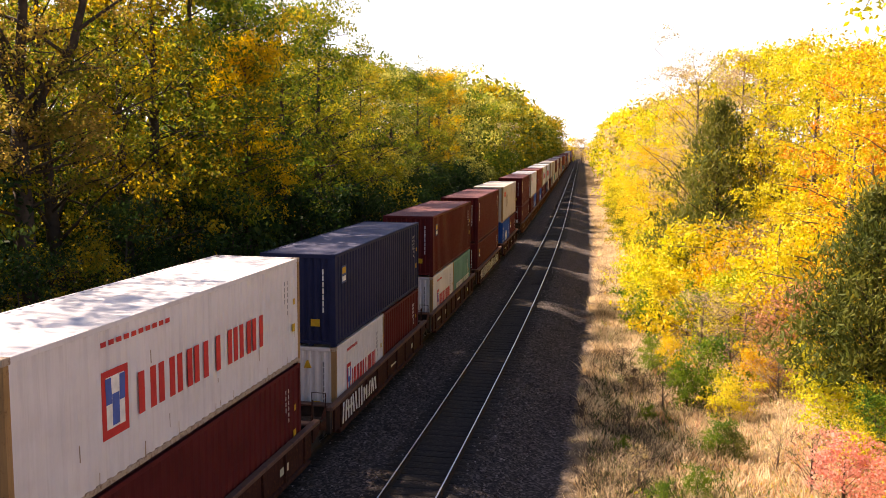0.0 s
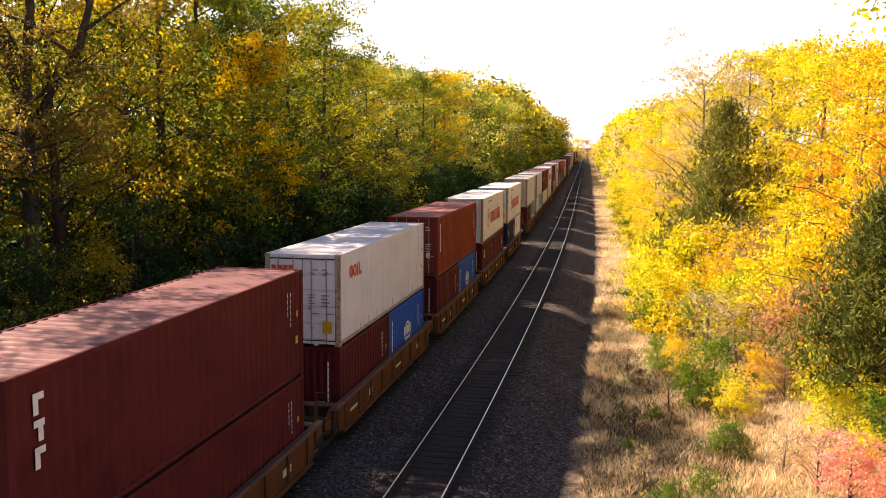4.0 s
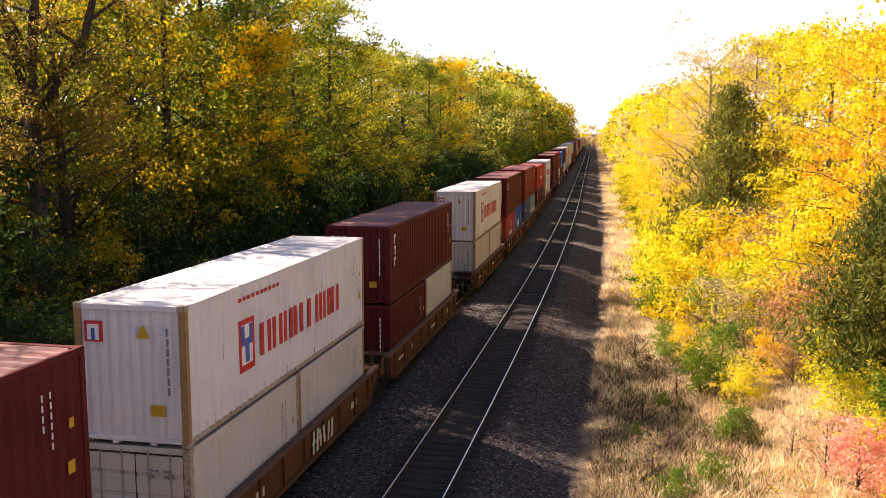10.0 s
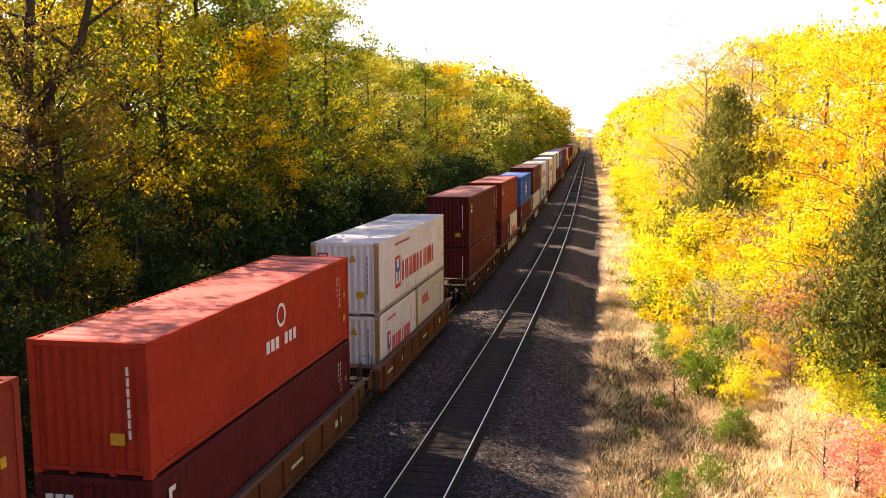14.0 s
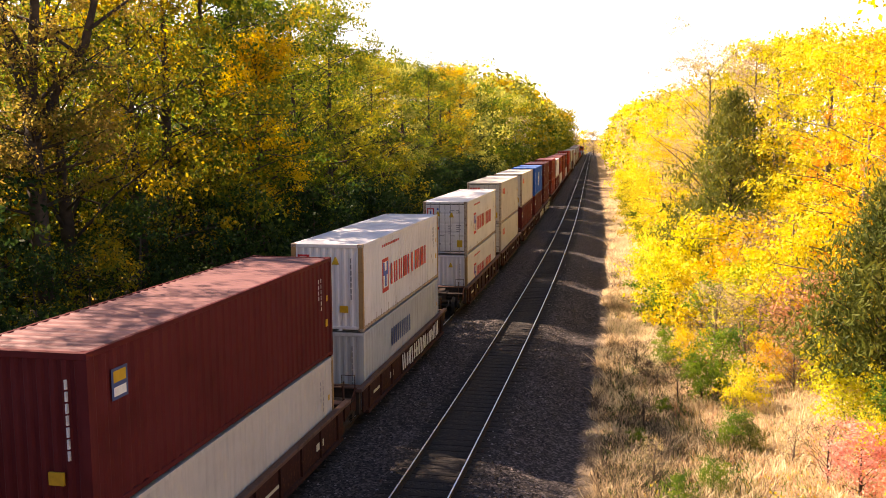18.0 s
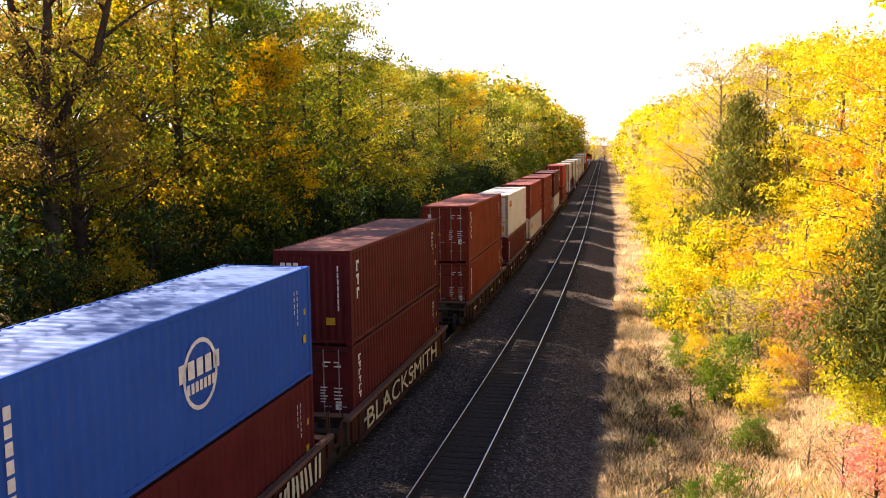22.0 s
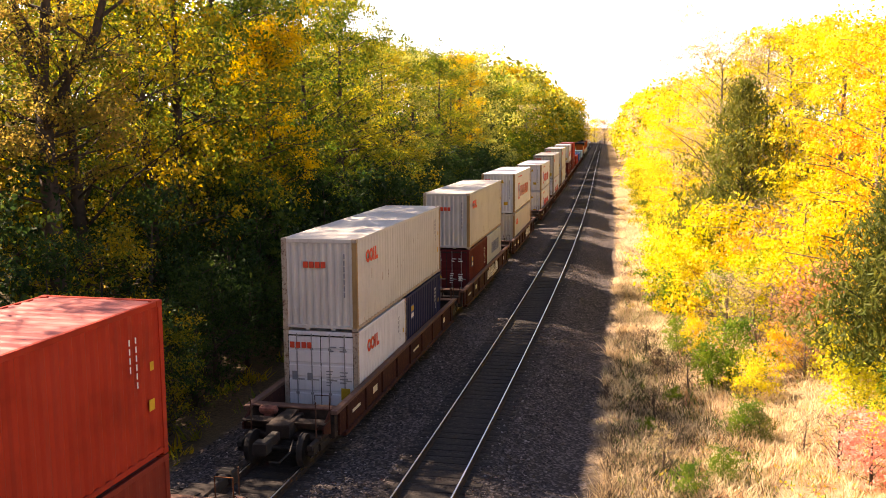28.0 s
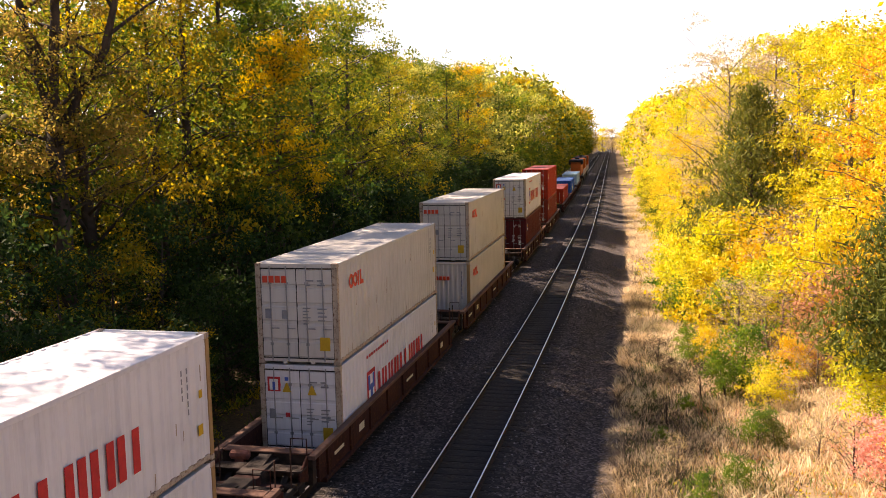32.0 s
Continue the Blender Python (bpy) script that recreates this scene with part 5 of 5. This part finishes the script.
# the train: metres of each stack's near end along the line at the clip's start; top box; boxes below, near one first
STACKS = """
11.29 ym-white-F-H | plain-maroon-F-H
26.78 sticker-navy-F-H | ym-white-F-20 plain-maroon-F-20
42.42 sticker-maroon-F-H | ym-white-F-20 wide-teal-F-20
58.07 tex-maroon-F-H | sticker-maroon-F-S
73.71 oocl-cream-F-H | globe-blue-F-20 sticker-maroon-F-20
93.87 tex-maroon-F-H | sticker-maroon-D-S
109.44 oocl-white-D-H | plain-maroon-F-20 globe-blue-F-20
124.80 triton-brown-D-H | plain-maroon-F-20 globe-blue-F-20
140.36 ym-white-F-H | sticker-maroon-F-20 plain-maroon-F-20
155.88 ym-white-D-H | sticker-navy-F-20 oocl-white-F-20
175.99 none_pale-cream-F-H | plain-maroon-F-20 wide-slate-F-20
191.90 none_pale-cream-F-H | none_pale-cream-D-20 wide-teal-F-20
207.50 tex-maroon-F-H | none_pale-cream-D-S
223.12 ym-white-F-H | none_pale-cream-D-20 none_pale-cream-F-20
238.80 tex-maroon-F-H | plain-maroon-F-20 none_pale-cream-F-20
258.67 ym-white-F-H | none_pale-cream-F-20 none_pale-cream-F-20
274.43 sticker-maroon-F-H | emblem-red-F-20 globe-blue-F-20
289.96 sticker-brown-F-H | sticker-indigo-F-20 wide-teal-F-20
305.72 emblem-orange-F-S | tex-maroon-F-S
321.52 ym-white-F-S | ym-white-F-20 oocl-cream-F-20
341.53 sticker-maroon-F-H | plain-maroon-F-S
357.12 sticker-brown-F-H | plain-maroon-F-20 ym-white-F-20
372.75 globe-blue-F-S | sticker-maroon-F-S
388.35 sticker-maroon-F-H | oocl-cream-F-S
403.78 ym-white-F-H | cosco-grey-F-S
424.18 ym-white-D-H | ym-white-F-S
439.43 oocl-cream-D-H | oocl-cream-D-H
455.19 oocl-cream-D-H | sticker-maroon-D-H
470.68 globe-blue-D-H | sticker-maroon-F-H
486.34 tex-maroon-F-H | triton-maroon-D-H
506.28 triton-brown-D-H | triton-brown-D-H
522.01 oocl-white-D-H | triton-maroon-D-S
537.74 triton-brown-D-H | oocl-cream-D-S
553.53 sticker-brown-D-S | sticker-brown-D-H
569.30 sticker-maroon-D-H | oocl-cream-D-S
591.37 sticker-orange-D-H | sticker-brown-F-H
615.25 oocl-cream-F-H | oocl-white-D-20 sticker-navy-F-20
634.92 oocl-cream-F-H | sticker-maroon-D-20 cosco-grey-F-20
654.65 ym-white-F-H | oocl-cream-F-S
678.55 ym-white-F-S | ym-white-F-S
698.43 oocl-cream-D-H | ym-white-D-S
718.02 oocl-cream-D-H | oocl-cream-F-H
741.90 ym-white-D-H | sticker-maroon-D-H
761.60 sticker-orange-D-H | sticker-brown-D-H
785.50 | sticker-orange-F-S
805.20 | globe-blue-F-S
828.00 | plain-pale-F-S
"""
STAIN = plain("rust_stain", (0.36, 0.27, 0.20), 0.9, 0, 0.4)
stained = []


def stains(root, kind, heavy):
    """Rust runs on a pale container's side, most of them low down."""
    L, h = kind
    v = 9 if heavy else len(stained) % 4
    stained.append(root)
    g = random.Random(60 + v)
    runs = []
    for i in range(16):
        y, w = g.uniform(-L / 2 + 0.3, L / 2 - 0.3), g.uniform(0.010, 0.024)
        z = 0.16 if g.random() < 0.7 else g.uniform(0.4, h - 0.8)
        runs.append(slab_side(y, y + w, z, z + g.uniform(0.08, 0.34), g.uniform(-0.01, 0.01), -0.002))
    for i in range(5 if heavy else 0):
        y = -L / 2 + 2.75 + 0.32 * i + g.uniform(-0.05, 0.05)
        runs.append(slab_side(y, y + 0.045, h - 1.75 + g.uniform(-0.3, 0.2), h - 0.75, 0.01, -0.001))
    part("rust_streak", shared(("rust_streak", v, round(L, 1), round(h, 2)), lambda: join_data(*runs)), STAIN, root, "rust streaks running down the side")["kind"] = "stuff"


HEIGHTS = {"H": (12.192, 2.896), "S": (12.192, 2.591), "20": (6.058, 2.591)}
WORDS = {"white": "white", "cream": "cream", "grey": "grey", "maroon": "dark maroon", "brown": "brown-red", "orange": "orange-red", "blue": "bright blue", "navy": "navy blue", "teal": "sea-green", "slate": "grey-blue", "indigo": "dull indigo", "red": "red", "pale": "pale blue"}
MARKS = {"ym": "with red lettering and square emblem", "oocl": "with vermilion marks", "globe": "with a round white emblem", "tex": "with an upright white mark", "triton": "with upright white lettering", "wide": "with a row of white blocks", "emblem": "with a small white emblem", "sticker": "with a small square sticker", "cosco": "with dark blue blocks", "plain": "with plain weathered sides", "none_pale": "with plain streaked sides"}
# travel: how far the train has come, second by second
TRAVEL = [(0, 0.0), (1, 20.67), (2, 41.33), (3, 61.98), (6, 123.97), (7, 144.64), (8, 165.32), (9, 186.06), (10, 206.89), (11, 227.8), (12, 248.77), (13, 269.8), (14, 290.89), (17, 354.28), (18, 375.45), (19, 396.66), (20, 417.91), (21, 439.19), (22, 460.48), (23, 481.8), (24, 503.15), (25, 524.51), (28, 588.7), (29, 610.13), (30, 631.59), (31, 653.07), (32, 674.56)]
FLOOR = 0.345
MOVING = []                         # thing, metres along the line at the start, height


def car_colour(i):
    return "rust" if i < 5 else "tan" if i < 20 else "rust" if i < 30 else "dark" if i < 35 else "tan" if i == 35 else "rust"


GRAFFITI = {1: (-6.0, -1.5, "white"), 3: (-5.5, 5.0, "cream"), 13: (0.5, 2.6, "cream"), 21: (-3.0, 3.5, "white"), 22: (-6.2, -2.0, "cream"), 23: (-6.0, 0.0, "white"), 24: (-1.5, 5.5, "white"), 28: (0.0, 6.2, "cream"), 37: (-1.0, 3.5, "white"), 38: (0.5, 4.0, "white")}
rows = [r for r in STACKS.strip().split("\n")]
starts = [float(r.split()[0]) for r in rows]
FIRSTS = (0, 5, 10, 15, 20, 25, 30, 35, 36, 39, 42, 44, 46)
for i, r in enumerate(rows):
    s0 = starts[i]
    body = r.split(None, 1)[1]
    top, below = [q.split() for q in body.split("|")]
    z, y = FLOOR, s0
    for spec in below:
        style, colour, ends, hk = spec.rsplit("-", 3)
        kind = HEIGHTS[hk]
        size = "twenty-foot" if hk == "20" else "forty-foot"
        c = container("shipping_container", kind, colour, ends, "%s %s container %s" % (WORDS[colour], size, MARKS[style]), "lower containers")
        decals(c, kind, style, ends)
        MOVING.append((c, y + kind[0] / 2, z))
        y += 6.134 if hk == "20" else kind[0]
    z += kind[1] + 0.025
    for spec in top:
        style, colour, ends, hk = spec.rsplit("-", 3)
        kind = HEIGHTS[hk]
        c = container("shipping_container", kind, colour, ends, "%s container %s, stacked on another" % (WORDS[colour], MARKS[style]), "upper containers")
        decals(c, kind, style, ends)
        if colour in ("white", "cream"):
            stains(c, kind, i == 4)
        MOVING.append((c, s0 + 6.096, z))
    first, last = i in FIRSTS, i + 1 in FIRSTS or i == len(rows) - 1
    length = 15.64 if i < 35 else 19.7
    unit = car_unit(car_colour(i), length, 1.34 if i < 35 else 1.30, first, last, {"rust": "rusty brown-red well car with faded stencils", "tan": "yellow-tan well car streaked with rust", "dark": "dark maroon well car caked in grime"}[car_colour(i)], "well cars")
    if i in GRAFFITI:
        y0, y1, colour = GRAFFITI[i]
        pieces = []
        m = int((y1 - y0) / 0.62)
        g = random.Random(i)
        for j in range(m):
            y = y0 + 0.62 * j
            a, b = 0.48 + g.uniform(0, 0.08), 1.1 + g.uniform(-0.08, 0.08)
            ln = g.uniform(-0.15, 0.15)
            for o, wd in ((0, 0.14), (0.3, 0.16)):
                v, f = slab_side(y + o, y + o + wd, a, b, ln)
                pieces.append(([(x + 0.185, yy, z) for x, yy, z in v], f))
        part("graffiti", mesh("graffiti", *join_data(*pieces)), MARK[colour], unit, "spray-painted graffiti strokes")["kind"] = "stuff"
    MOVING.append((unit, s0 + 6.096, 0.0))


# the painted word on one car's side
word = bpy.data.curves.new("word", "FONT")
word.body, word.size, word.extrude = "BLACKSMITH", 0.92, 0.003
carrier = bpy.data.objects.new("word", word)
flat = bpy.data.meshes.new_from_object(carrier)
flat.transform(pose(1.395, -5.4, 0.46, 90, 0, 90) @ Matrix.Diagonal((1.9, 1, 1, 1)))
flat.materials.clear()
flat.materials.append(None)
bpy.data.objects.remove(carrier)
part("graffiti", flat, MARK["cream"], [u for u, s, z in MOVING if u.name.startswith("well_car")][29], "cream spray-painted word")


# ---- locomotives ----
def locomotive():
    root = tagged(new("locomotive"), "orange and black diesel locomotive heading the train", "locomotive", "locomotives")
    O, K = PAINT["engine"], PAINT["soot"]
    part("frame", mesh("frame", *box_data(-1.5, 1.5, -10.6, 10.6, 1.25, 1.6, 0.04)), K, root)
    part("hood", mesh("hood", *box_data(-0.95, 0.95, -8.9, 5.4, 1.6, 4.25, 0.08)), O, root)
    part("hood_roof", mesh("hood_roof", *box_data(-1.0, 1.0, -9.0, 5.4, 4.25, 4.55, 0.1)), K, root)
    part("radiator", mesh("radiator", *box_data(-1.35, 1.35, -8.9, -4.6, 3.7, 4.6, 0.12)), K, root)
    part("cab", mesh("cab", *box_data(-1.45, 1.45, 5.4, 8.0, 1.6, 4.6, 0.1)), O, root)
    part("nose", mesh("nose", *box_data(-1.1, 1.1, 8.0, 9.9, 1.6, 3.4, 0.15)), O, root)
    for x in (-1, 1):
        part("cab_window", mesh("cab_window", *box_data(x * 1.45 - 0.012, x * 1.45 + 0.012, 5.9, 7.5, 3.3, 4.0)), GLASS, root)
        part("handrail", mesh("handrail", *join_data(tube_data([(x * 1.45, -10.4, 2.7), (x * 1.45, 5.3, 2.7)], [0.025, 0.025], 6), *[tube_data([(x * 1.45, -10.4 + 1.57 * i, 1.6), (x * 1.45, -10.4 + 1.57 * i, 2.7)], [0.02, 0.02], 5) for i in range(11)])), MARK["white"], root)
    part("exhaust", mesh("exhaust", *box_data(-0.4, 0.4, -1.2, 0.4, 4.55, 4.85, 0.05)), K, root)
    part("fuel_tank", mesh("fuel_tank", *box_data(-1.35, 1.35, -2.6, 2.6, 0.35, 1.25, 0.2)), K, root)
    part("coupler", mesh("coupler", *box_data(-0.15, 0.15, -11.3, -10.6, 0.75, 1.0, 0.03)), RUSTY, root)
    for y in (-6.6, 6.6):
        truck = part("truck", mesh("truck", *join_data(*[box_data(x - 0.1, x + 0.1, y - 2.4, y + 2.4, 0.45, 0.9, 0.06) for x in (-1.1, 1.1)])), GRIME, root)
        for k in (-1.9, 0, 1.9):
            for x in (-0.77, 0.77):
                part("wheel", mesh("wheel", *disc_data(x, y + k, 0.52, 0.52, 0.07)), RUSTY, truck)
    return root


for s in (862.5, 885.5):
    MOVING.append((locomotive(), s, 0.0))


def motions():
    for thing, s, z in MOVING:
        walk(thing, [(t, place(s - d, XT, z)) for t, d in TRAVEL])


motions()
